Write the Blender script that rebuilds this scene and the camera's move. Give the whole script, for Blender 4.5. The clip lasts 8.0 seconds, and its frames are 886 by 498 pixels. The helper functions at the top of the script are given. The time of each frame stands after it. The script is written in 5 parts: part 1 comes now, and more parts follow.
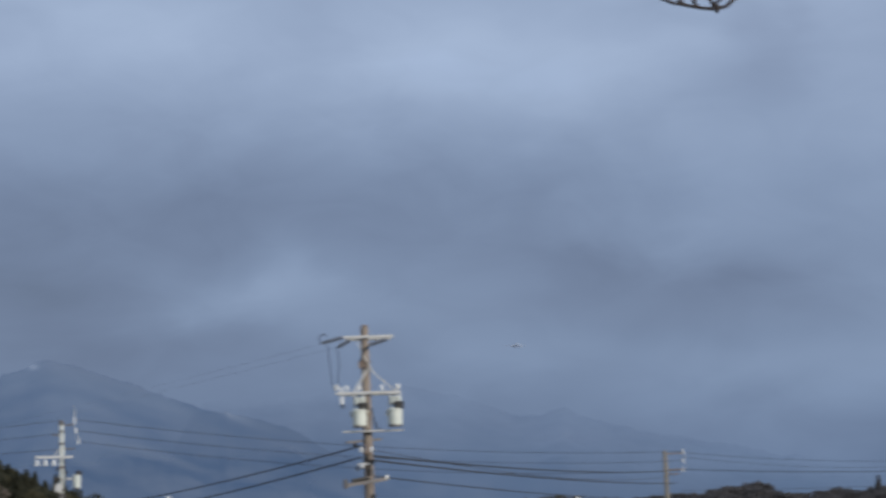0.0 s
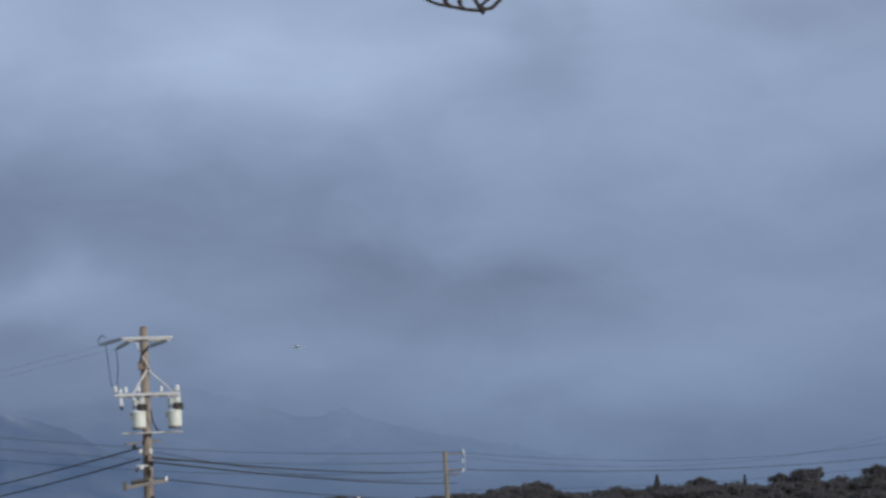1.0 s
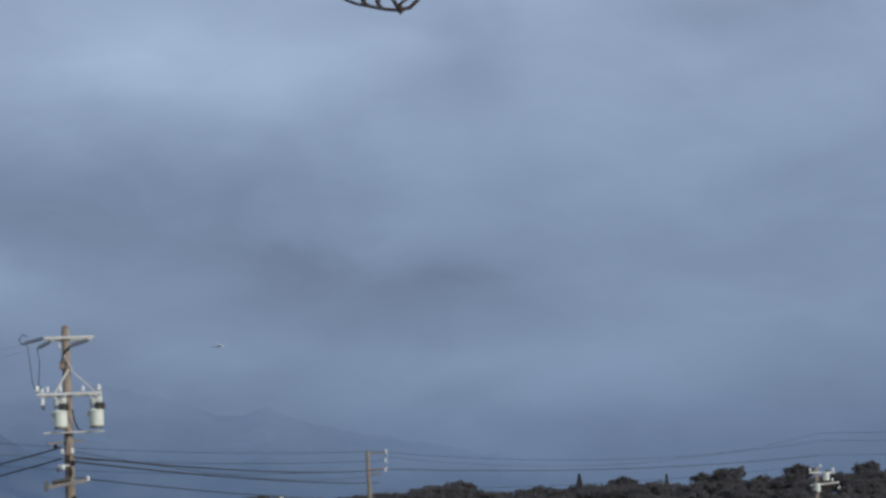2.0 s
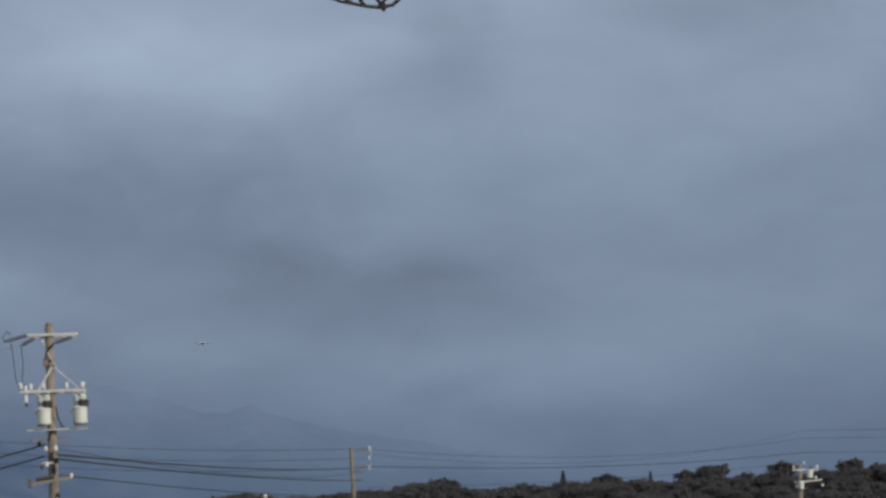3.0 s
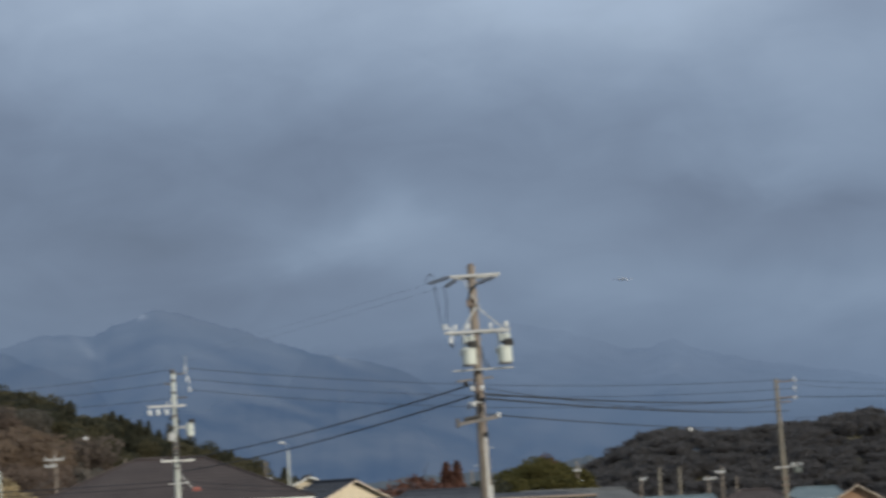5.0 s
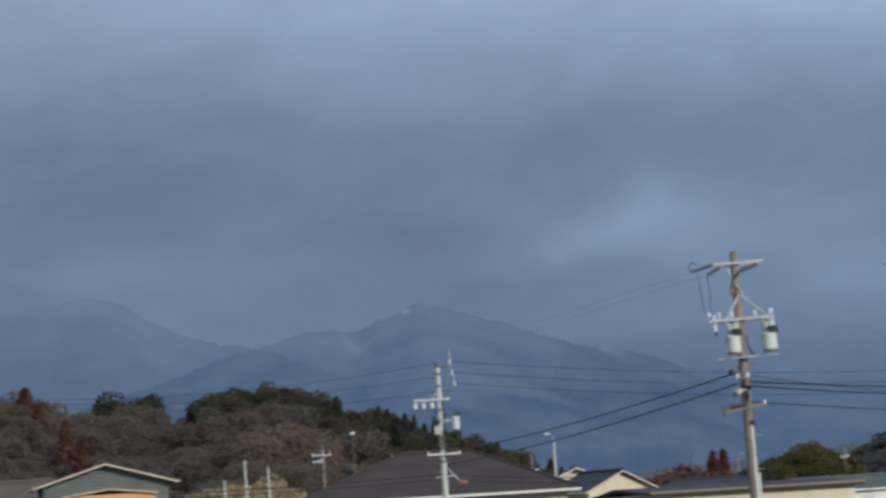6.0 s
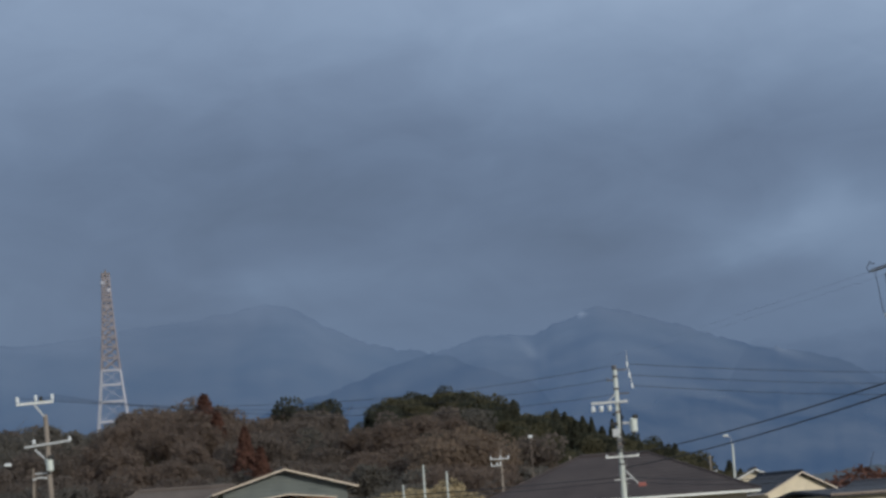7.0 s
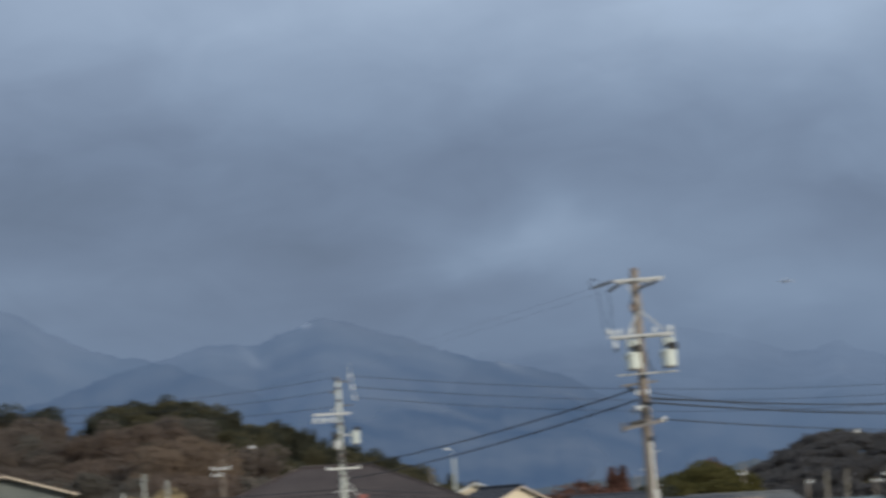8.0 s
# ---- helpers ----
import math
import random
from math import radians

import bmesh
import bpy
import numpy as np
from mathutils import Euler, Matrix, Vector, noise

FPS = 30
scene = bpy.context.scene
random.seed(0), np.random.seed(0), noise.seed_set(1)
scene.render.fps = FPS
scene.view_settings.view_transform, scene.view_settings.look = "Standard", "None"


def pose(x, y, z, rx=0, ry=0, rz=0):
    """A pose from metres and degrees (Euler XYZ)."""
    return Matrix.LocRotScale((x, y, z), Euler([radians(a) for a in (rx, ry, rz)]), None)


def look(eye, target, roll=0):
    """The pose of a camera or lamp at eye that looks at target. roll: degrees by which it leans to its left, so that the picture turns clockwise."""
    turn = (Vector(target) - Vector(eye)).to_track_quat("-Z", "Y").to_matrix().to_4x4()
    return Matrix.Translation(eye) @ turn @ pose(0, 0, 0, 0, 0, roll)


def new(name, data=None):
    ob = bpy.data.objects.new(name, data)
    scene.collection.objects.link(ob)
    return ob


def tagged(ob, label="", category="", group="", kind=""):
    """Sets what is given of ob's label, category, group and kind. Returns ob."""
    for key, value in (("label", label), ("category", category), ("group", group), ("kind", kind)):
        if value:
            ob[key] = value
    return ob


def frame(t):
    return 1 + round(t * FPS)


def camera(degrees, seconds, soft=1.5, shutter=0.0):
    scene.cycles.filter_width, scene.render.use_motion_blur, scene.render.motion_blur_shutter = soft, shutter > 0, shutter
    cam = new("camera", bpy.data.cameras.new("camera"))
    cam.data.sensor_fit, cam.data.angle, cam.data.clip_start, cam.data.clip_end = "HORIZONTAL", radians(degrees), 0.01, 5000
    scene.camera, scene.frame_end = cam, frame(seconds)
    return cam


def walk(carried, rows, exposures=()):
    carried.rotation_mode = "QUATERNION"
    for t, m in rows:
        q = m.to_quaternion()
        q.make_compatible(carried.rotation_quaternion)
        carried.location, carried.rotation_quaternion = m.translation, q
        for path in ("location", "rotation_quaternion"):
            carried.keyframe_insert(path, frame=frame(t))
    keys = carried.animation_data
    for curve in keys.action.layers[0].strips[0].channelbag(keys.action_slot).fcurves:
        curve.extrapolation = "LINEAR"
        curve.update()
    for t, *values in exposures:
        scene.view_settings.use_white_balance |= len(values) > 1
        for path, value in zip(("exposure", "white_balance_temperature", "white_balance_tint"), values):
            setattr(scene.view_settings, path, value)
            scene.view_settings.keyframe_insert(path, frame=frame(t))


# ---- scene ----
# ---------------------------------------------------------------- camera: a long lens, panned by hand from a raised bank
cam = camera(15.0, 8.0, soft=3.0, shutter=0.4)
EYE_Z = 5.0
ARM = 0.3
ROWS = [
    (0.0, 0.000, 5.647, -0.70),
    (0.1, -0.569, 5.641, -0.74),
    (0.2, -1.167, 5.647, -0.78),
    (0.3, -1.765, 5.649, -0.82),
    (0.5, -2.665, 5.637, -0.91),
    (1.0, -3.753, 5.601, -1.12),
    (1.5, -4.532, 5.630, -1.18),
    (2.0, -5.073, 5.567, -1.19),
    (2.2, -5.246, 5.622, -1.20),
    (3.3, -5.350, 5.492, -1.19),
    (3.5, -5.168, 5.507, -1.19),
    (4.0, -3.632, 5.327, -1.28),
    (4.5, -1.113, 4.883, -1.75),
    (5.0, 1.814, 4.640, -2.60),
    (5.2, 2.885, 4.682, -2.84),
    (6.3, 7.260, 4.778, -3.70),
    (6.5, 7.867, 4.853, -3.80),
    (6.8, 8.790, 4.964, -3.88),
    (7.0, 9.260, 4.972, -3.90),
    (7.5, 9.163, 5.020, -3.74),
    (7.6, 8.646, 5.043, -3.68),
    (7.7, 7.745, 5.017, -3.59),
    (7.8, 6.663, 4.967, -3.48),
    (7.9, 5.564, 4.907, -3.34),
    (8.0, 4.575, 4.875, -3.19),
]


EXPO = [
    (0.0, 0.0, 6500, 9),
    (1.2, 0.02, 6480, 9),
    (2.2, -0.06, 6480, 7),
    (3.5, -0.18, 7600, 7),
    (4.2, -0.15, 8150, 6),
    (5.2, 0.0, 6640, 5),
    (6.5, -0.2, 6300, 5),
    (7.2, -0.24, 6420, 5),
    (7.5, -0.18, 6520, 5),
    (8.0, 0.0, 6720, 5),
]


def hand_pose(yaw, pitch, roll):
    a = radians(-yaw)
    return pose(ARM * math.sin(a), ARM * math.cos(a) - ARM, EYE_Z, 90 + pitch, 0, yaw) @ pose(0, 0, 0, 0, 0, roll)


walk(cam, [(t, hand_pose(yaw, pitch, roll)) for t, yaw, pitch, roll in ROWS], EXPO)

# ---------------------------------------------------------------- places by bearing (degrees, clockwise) and distance
def spot(bearing, dist, z=0.0):
    a = radians(bearing)
    return Vector((dist * math.sin(a), dist * math.cos(a), z))


def rise(el, dist):
    """Height of a point seen under the angle el at that distance."""
    return EYE_Z + dist * math.tan(radians(el))


# ---------------------------------------------------------------- world: heavy winter cloud, low sun behind the viewer
SUN_EL, SUN_BEARING = 20.0, 134.0
world = bpy.data.worlds.new("sky")
scene.world = world
world.use_nodes = True
W = world.node_tree
W.nodes.clear()


def node(tree, kind, **values):
    n = tree.nodes.new(kind)
    for key, value in values.items():
        if key.startswith("in_"):
            n.inputs[int(key[3:])].default_value = value
    return n


def maths(tree, op, a, b=None, clamp=False):
    n = tree.nodes.new("ShaderNodeMath")
    n.operation = op
    n.use_clamp = clamp
    for i, v in enumerate((a, b)):
        if v is None:
            continue
        if isinstance(v, (int, float)):
            n.inputs[i].default_value = v
        else:
            tree.links.new(v, n.inputs[i])
    return n.outputs[0]


def ramp(tree, fac, stops):
    n = tree.nodes.new("ShaderNodeValToRGB")
    els = n.color_ramp.elements
    while len(els) < len(stops):
        els.new(0.5)
    for e, (pos, col) in zip(els, stops):
        e.position = pos
        e.color = (*col, 1)
    tree.links.new(fac, n.inputs[0])
    return n.outputs[0]


def blend(tree, fac, a, b, mode="MIX"):
    n = tree.nodes.new("ShaderNodeMix")
    n.data_type = "RGBA"
    n.blend_type = mode
    for sock, v in ((n.inputs[0], fac), (n.inputs[6], a), (n.inputs[7], b)):
        if isinstance(v, (int, float)):
            sock.default_value = v
        elif isinstance(v, tuple):
            sock.default_value = (*v, 1)
        else:
            tree.links.new(v, sock)
    return n.outputs[2]


def build_sky():
    coord = node(W, "ShaderNodeTexCoord")
    sep = node(W, "ShaderNodeSeparateXYZ")
    W.links.new(coord.outputs["Generated"], sep.inputs[0])
    x, y, z = sep.outputs
    az = maths(W, "MULTIPLY", maths(W, "ARCTAN2", x, y), 57.2958)
    el = maths(W, "MULTIPLY", maths(W, "ARCSINE", z), 57.2958)
    comb = node(W, "ShaderNodeCombineXYZ")
    W.links.new(maths(W, "MULTIPLY", az, 0.2), comb.inputs[0])
    W.links.new(maths(W, "MULTIPLY", el, 0.38), comb.inputs[1])
    big = node(W, "ShaderNodeTexNoise")
    big.inputs["Scale"].default_value = 0.9
    big.inputs["Detail"].default_value = 4.0
    big.inputs["Roughness"].default_value = 0.45
    big.inputs["Distortion"].default_value = 0.35
    W.links.new(comb.outputs[0], big.inputs["Vector"])
    fine = node(W, "ShaderNodeTexNoise")
    fine.inputs["Scale"].default_value = 1.9
    fine.inputs["Detail"].default_value = 5.0
    fine.inputs["Roughness"].default_value = 0.5
    fine.inputs["Distortion"].default_value = 0.6
    W.links.new(comb.outputs[0], fine.inputs["Vector"])
    warp = maths(W, "MULTIPLY", maths(W, "SUBTRACT", fine.outputs[0], 0.5), 2.2)
    tone = maths(W, "MULTIPLY", maths(W, "SUBTRACT", big.outputs[0], 0.5), 0.36)
    tone = maths(W, "ADD", tone, maths(W, "MULTIPLY", maths(W, "SUBTRACT", fine.outputs[0], 0.5), 0.17))
    # torn wisps, slanting a little down to the right
    turn = node(W, "ShaderNodeMapping")
    turn.inputs["Rotation"].default_value = (0, 0, radians(14))
    turn.inputs["Scale"].default_value = (1.9, 2.0, 1.0)
    W.links.new(comb.outputs[0], turn.inputs[0])
    wisp = node(W, "ShaderNodeTexNoise")
    wisp.inputs["Scale"].default_value = 1.35
    wisp.inputs["Detail"].default_value = 6.0
    wisp.inputs["Roughness"].default_value = 0.52
    wisp.inputs["Distortion"].default_value = 0.9
    W.links.new(turn.outputs[0], wisp.inputs["Vector"])
    tone = maths(W, "ADD", tone, maths(W, "MULTIPLY", maths(W, "SUBTRACT", wisp.outputs[0], 0.5), 0.2))
    # the cloud bank's own banks and puffs: bearing, elevation, half widths, tone
    for b, e, rb, re, amount in CLOUDS:
        u = maths(W, "DIVIDE", maths(W, "ADD", maths(W, "SUBTRACT", az, b), warp), rb)
        v = maths(W, "DIVIDE", maths(W, "ADD", maths(W, "SUBTRACT", el, e), maths(W, "MULTIPLY", warp, 0.4)), re)
        d = maths(W, "ADD", maths(W, "MULTIPLY", u, u), maths(W, "MULTIPLY", v, v))
        g = maths(W, "MULTIPLY", maths(W, "POWER", 2.718, maths(W, "MULTIPLY", d, -1.0)), amount)
        tone = maths(W, "ADD", tone, g)
    height = maths(W, "DIVIDE", el, 55.0, clamp=True)
    base = ramp(W, height, SKY_STOPS)
    lum = maths(W, "ADD", tone, 1.0)
    comb2 = node(W, "ShaderNodeCombineXYZ")
    for i in range(3):
        W.links.new(lum, comb2.inputs[i])
    cloud = blend(W, 1.0, base, comb2.outputs[0], "MULTIPLY")
    # the thick undersides are a shade more violet, the thin tops paler
    hue = ramp(W, maths(W, "ADD", maths(W, "MULTIPLY", tone, 1.4), 0.5, clamp=True), [(0.15, (0.99, 0.985, 1.02)), (0.5, (1, 1, 1)), (0.85, (1.015, 1.0, 0.965))])
    cloud = blend(W, 1.0, cloud, hue, "MULTIPLY")
    sky = node(W, "ShaderNodeTexSky")
    sky.sky_type = "NISHITA"
    sky.sun_disc = False
    sky.sun_elevation = radians(SUN_EL)
    sky.sun_rotation = radians(SUN_BEARING)
    dim = node(W, "ShaderNodeVectorMath")
    dim.operation = "SCALE"
    W.links.new(sky.outputs[0], dim.inputs[0])
    dim.inputs["Scale"].default_value = 0.08
    out = blend(W, 0.94, dim.outputs[0], cloud)
    back = node(W, "ShaderNodeBackground")
    W.links.new(out, back.inputs[0])
    back.inputs[1].default_value = 1.0
    end = node(W, "ShaderNodeOutputWorld")
    W.links.new(back.outputs[0], end.inputs[0])


SKY_STOPS = [(0.0, (0.082, 0.148, 0.275)), (0.044, (0.131, 0.189, 0.320)), (0.084, (0.200, 0.266, 0.411)), (0.124, (0.212, 0.279, 0.426)),
             (0.17, (0.297, 0.375, 0.541)), (0.2, (0.337, 0.426, 0.596)), (0.5, (0.55, 0.64, 0.79)), (1.0, (0.72, 0.81, 0.94))]
CLOUDS = [
    (-2.6, 5.15, 0.75, 0.6, 0.2), (-3.6, 4.8, 1.0, 0.42, 0.12), (-1.6, 4.6, 1.2, 0.4, 0.08), (-5.0, 4.5, 1.2, 0.35, 0.06),
    (2.4, 8.65, 1.7, 0.6, 0.24), (-0.4, 8.6, 1.4, 0.7, 0.2), (0.6, 9.4, 0.9, 0.4, 0.12), (-5.2, 9.5, 2.2, 0.6, 0.16), (4.2, 9.2, 1.0, 0.5, 0.1),
    (3.6, 4.8, 2.6, 0.65, -0.2), (6.2, 4.2, 2.4, 0.4, -0.12), (0.2, 6.2, 2.6, 0.8, -0.1), (-3.6, 6.5, 2.6, 0.9, -0.12),
    (-7.8, 6.1, 3.6, 1.3, -0.1), (-13.0, 6.4, 4.2, 1.6, -0.18), (-1.0, 8.8, 4.0, 0.9, 0.1), (0.5, 7.6, 3.0, 0.6, 0.06), (5.7, 8.8, 0.9, 0.7, -0.1), (7.3, 7.5, 1.6, 0.8, 0.1),
    (11.4, 7.2, 2.2, 1.0, 0.12), (9.8, 9.5, 2.0, 0.6, -0.2), (5.0, 7.1, 1.3, 0.6, 0.1), (-11.7, 4.75, 0.9, 0.35, 0.08), (-9.2, 4.5, 1.0, 0.3, 0.05),
    (-6.0, 4.1, 4.0, 0.8, -0.1), (-15.0, 4.3, 4.0, 0.9, -0.1), (-2.2, 5.35, 0.4, 0.4, 0.1), (-2.95, 5.05, 0.4, 0.32, 0.1), (-3.7, 4.75, 0.5, 0.28, 0.07), (4.3, 7.3, 1.6, 0.8, 0.07), (-14.5, 7.0, 3.0, 2.0, -0.05), (-0.5, 6.0, 1.8, 0.45, -0.06), (1.8, 5.45, 1.5, 0.4, -0.09), (4.6, 5.0, 1.4, 0.4, -0.06), (7.1, 4.6, 1.4, 0.35, -0.05), (5.2, 9.6, 1.1, 0.5, -0.1), (9.0, 7.1, 1.7, 0.8, 0.07),
    (-7.2, 8.9, 2.5, 0.5, 0.08), (9.5, 5.2, 3.0, 0.6, -0.06), (-6.6, 4.9, 1.6, 0.4, -0.08), (1.2, 3.8, 1.4, 0.4, 0.1), (7.0, 3.4, 4.0, 0.7, 0.14), (4.5, 6.0, 1.6, 0.4, 0.06), (-6.0, 5.2, 4.5, 1.6, -0.09), (7.0, 3.9, 3.8, 1.6, 0.2), (-16.0, 5.6, 3.0, 2.0, -0.06), (-12.5, 4.9, 4.5, 1.4, -0.12),
]
build_sky()

sun = new("sun", bpy.data.lights.new("sun", "SUN"))
sun.data.energy, sun.data.angle, sun.data.color = 3.3, radians(5.0), (1.0, 0.92, 0.81)
sun.matrix_world = look(spot(SUN_BEARING, 100, 100 * math.tan(radians(SUN_EL))), (0, 0, 0))


# ---------------------------------------------------------------- materials
def material(name, a, b, scale=6.0, rough=0.7, metal=0.0, bump=0.0, bump_scale=40.0, vary=0.0, island=0.0, stretch=(1, 1, 1), leaf=0.0):
    """A surface between the colours a and b in patches of about 1/scale metres, with finer grain and relief."""
    m = bpy.data.materials.new(name)
    m.use_nodes = True
    t = m.node_tree
    bsdf = t.nodes["Principled BSDF"]
    coord = node(t, "ShaderNodeTexCoord")
    mapping = node(t, "ShaderNodeMapping")
    mapping.inputs["Scale"].default_value = stretch
    t.links.new(coord.outputs["Object"], mapping.inputs[0])
    n1 = node(t, "ShaderNodeTexNoise")
    n1.inputs["Scale"].default_value = scale
    n1.inputs["Detail"].default_value = 6.0
    n2 = node(t, "ShaderNodeTexNoise")
    n2.inputs["Scale"].default_value = bump_scale
    n2.inputs["Detail"].default_value = 3.0
    for n in (n1, n2):
        t.links.new(mapping.outputs[0], n.inputs["Vector"])
    mix = maths(t, "ADD", maths(t, "MULTIPLY", n1.outputs[0], 0.75), maths(t, "MULTIPLY", n2.outputs[0], 0.25))
    col = ramp(t, mix, [(0.3, a), (0.7, b)])
    if vary or island:
        info = node(t, "ShaderNodeObjectInfo") if vary else node(t, "ShaderNodeNewGeometry")
        r = info.outputs["Random"] if vary else info.outputs["Random Per Island"]
        k = maths(t, "ADD", maths(t, "MULTIPLY", r, 2 * (vary or island)), 1.0 - (vary or island))
        c = node(t, "ShaderNodeCombineXYZ")
        for i in range(3):
            t.links.new(k, c.inputs[i])
        col = blend(t, 1.0, col, c.outputs[0], "MULTIPLY")
    t.links.new(col, bsdf.inputs["Base Color"])
    bsdf.inputs["Roughness"].default_value = rough
    bsdf.inputs["Metallic"].default_value = metal
    if bump:
        bp = node(t, "ShaderNodeBump")
        bp.inputs["Strength"].default_value = bump
        bp.inputs["Distance"].default_value = 0.02
        t.links.new(n2.outputs[0], bp.inputs["Height"])
        t.links.new(bp.outputs[0], bsdf.inputs["Normal"])
    if leaf:
        thin = node(t, "ShaderNodeBsdfTranslucent")
        t.links.new(col, thin.inputs[0])
        mix2 = node(t, "ShaderNodeMixShader")
        mix2.inputs[0].default_value = leaf
        t.links.new(bsdf.outputs[0], mix2.inputs[1])
        t.links.new(thin.outputs[0], mix2.inputs[2])
        t.links.new(mix2.outputs[0], t.nodes["Material Output"].inputs[0])
        bsdf.inputs["Specular IOR Level"].default_value = 0.15
    return m


CONCRETE = material("weathered_concrete", (0.12, 0.098, 0.085), (0.26, 0.22, 0.185), 3.5, 0.85, bump=0.3, stretch=(1, 1, 0.5))
DARK_CONCRETE = material("dark_concrete", (0.12, 0.108, 0.092), (0.19, 0.17, 0.14), 2.5, 0.85, bump=0.3, stretch=(1, 1, 0.3))
PALE_CONCRETE = material("pale_concrete", (0.36, 0.385, 0.37), (0.50, 0.52, 0.49), 2.5, 0.8, bump=0.3, stretch=(1, 1, 0.3))
STEEL = material("galvanised_steel", (0.36, 0.37, 0.38), (0.52, 0.525, 0.53), 9.0, 0.5, 0.1)
DARK_STEEL = material("dark_steel", (0.07, 0.07, 0.08), (0.14, 0.13, 0.13), 8.0, 0.6, 0.3)
RUST_STEEL = material("brownish_steel", (0.13, 0.10, 0.09), (0.24, 0.19, 0.16), 8.0, 0.7, 0.2)
PORCELAIN = material("white_porcelain", (0.58, 0.60, 0.62), (0.70, 0.72, 0.74), 12.0, 0.25)
BLUE_PORCELAIN = material("blue_grey_porcelain", (0.05, 0.06, 0.09), (0.09, 0.11, 0.15), 12.0, 0.3)
TANK = material("light_grey_tank_paint", (0.42, 0.46, 0.44), (0.55, 0.58, 0.55), 5.0, 0.45, bump=0.1)
RUBBER = material("black_rubber", (0.012, 0.012, 0.013), (0.03, 0.028, 0.028), 10.0, 0.6)
CABLE = material("black_cable_sheath", (0.006, 0.008, 0.014), (0.014, 0.017, 0.026), 10.0, 0.9)
BARK = material("dark_bark", (0.014, 0.011, 0.012), (0.034, 0.026, 0.025), 20.0, 0.9, bump=0.6)
GRASS_GROUND = material("winter_grass_soil", (0.07, 0.065, 0.03), (0.17, 0.14, 0.07), 0.05, 0.95, bump=0.4, bump_scale=1.5)
CEDAR = material("cedar_needles", (0.044, 0.047, 0.034), (0.08, 0.079, 0.056), 0.12, 0.85, island=0.12, bump_scale=1.2, leaf=0.6)
EVERGREEN = material("evergreen_leaves", (0.072, 0.067, 0.04), (0.118, 0.105, 0.064), 0.12, 0.8, island=0.12, bump_scale=1.2, leaf=0.6)
REED = material("pale_dry_reeds", (0.30, 0.235, 0.14), (0.42, 0.34, 0.21), 0.4, 0.9, island=0.15, bump_scale=2.0, leaf=0.5)
OLIVE = material("olive_leaves", (0.07, 0.066, 0.024), (0.115, 0.102, 0.04), 0.2, 0.8, island=0.12, bump_scale=1.2, leaf=0.6)
BARE = material("bare_brown_twigs", (0.125, 0.10, 0.085), (0.18, 0.145, 0.125), 0.05, 0.9, island=0.08, bump_scale=0.8, leaf=0.6)
BARE_GREY = material("bare_grey_twigs", (0.115, 0.104, 0.092), (0.17, 0.152, 0.132), 0.05, 0.9, island=0.08, bump_scale=0.8, leaf=0.6)
BARE_WARM = material("bare_reddish_twigs", (0.132, 0.098, 0.08), (0.195, 0.148, 0.122), 0.05, 0.9, island=0.08, bump_scale=0.8, leaf=0.6)
REDBROWN = material("rusty_dead_foliage", (0.10, 0.05, 0.038), (0.165, 0.085, 0.066), 0.3, 0.9, island=0.4, bump_scale=1.2, leaf=0.55)
# paler twig colour stands for the light on the grove's top
LIT_CROWN = material("lit_grove_twigs", (0.165, 0.122, 0.096), (0.24, 0.18, 0.135), 0.2, 0.9, island=0.12, bump_scale=1.2, leaf=0.6)
# cloud shade and thin haze over the far hill are in this colour
SHADY = material("shaded_mixed_woodland", (0.092, 0.087, 0.092), (0.128, 0.121, 0.124), 0.02, 0.9, island=0.08, bump_scale=0.5, leaf=0.65)
ROOF_DARK = material("dark_slate_roof", (0.026, 0.019, 0.021), (0.046, 0.035, 0.036), 0.6, 0.9, bump=0.3, bump_scale=8)
ROOF_BLUE = material("blue_black_glazed_tile", (0.014, 0.017, 0.027), (0.032, 0.037, 0.053), 1.2, 0.9, bump=0.3, bump_scale=8)
ROOF_BROWN = material("brown_roof_sheet", (0.06, 0.046, 0.042), (0.10, 0.08, 0.07), 1.0, 0.9, bump=0.3, bump_scale=8)
ROOF_GREY = material("grey_roof_sheet", (0.05, 0.055, 0.064), (0.092, 0.098, 0.108), 1.0, 0.85, bump=0.3, bump_scale=8)
ROOF_TEAL = material("faded_teal_roof_sheet", (0.06, 0.09, 0.11), (0.11, 0.15, 0.175), 1.0, 0.6, bump=0.3, bump_scale=8)
CREAM = material("cream_wall_boards", (0.50, 0.44, 0.345), (0.64, 0.57, 0.45), 1.5, 0.8, bump=0.2)
ORANGE_WALL = material("warm_ochre_wall", (0.55, 0.27, 0.13), (0.68, 0.37, 0.2), 1.5, 0.8, bump=0.2)
BROWN_WALL = material("brown_plaster_wall", (0.22, 0.13, 0.085), (0.32, 0.2, 0.13), 1.5, 0.8, bump=0.2)
GREY_CLAD = material("grey_green_cladding", (0.09, 0.105, 0.105), (0.14, 0.155, 0.15), 1.2, 0.8, bump=0.2)
TRIM = material("cream_painted_trim", (0.40, 0.335, 0.28), (0.54, 0.46, 0.38), 3.0, 0.6)
WHITE_TRIM = material("white_painted_trim", (0.60, 0.61, 0.60), (0.74, 0.74, 0.72), 3.0, 0.5)
GLASS_DARK = material("dark_window_glass", (0.02, 0.025, 0.03), (0.04, 0.045, 0.055), 1.0, 0.08)
# distance haze is mixed into these two paints, greyed and blued
TOWER_WHITE = material("hazed_white_paint", (0.30, 0.31, 0.37), (0.39, 0.395, 0.46), 0.4, 0.6)
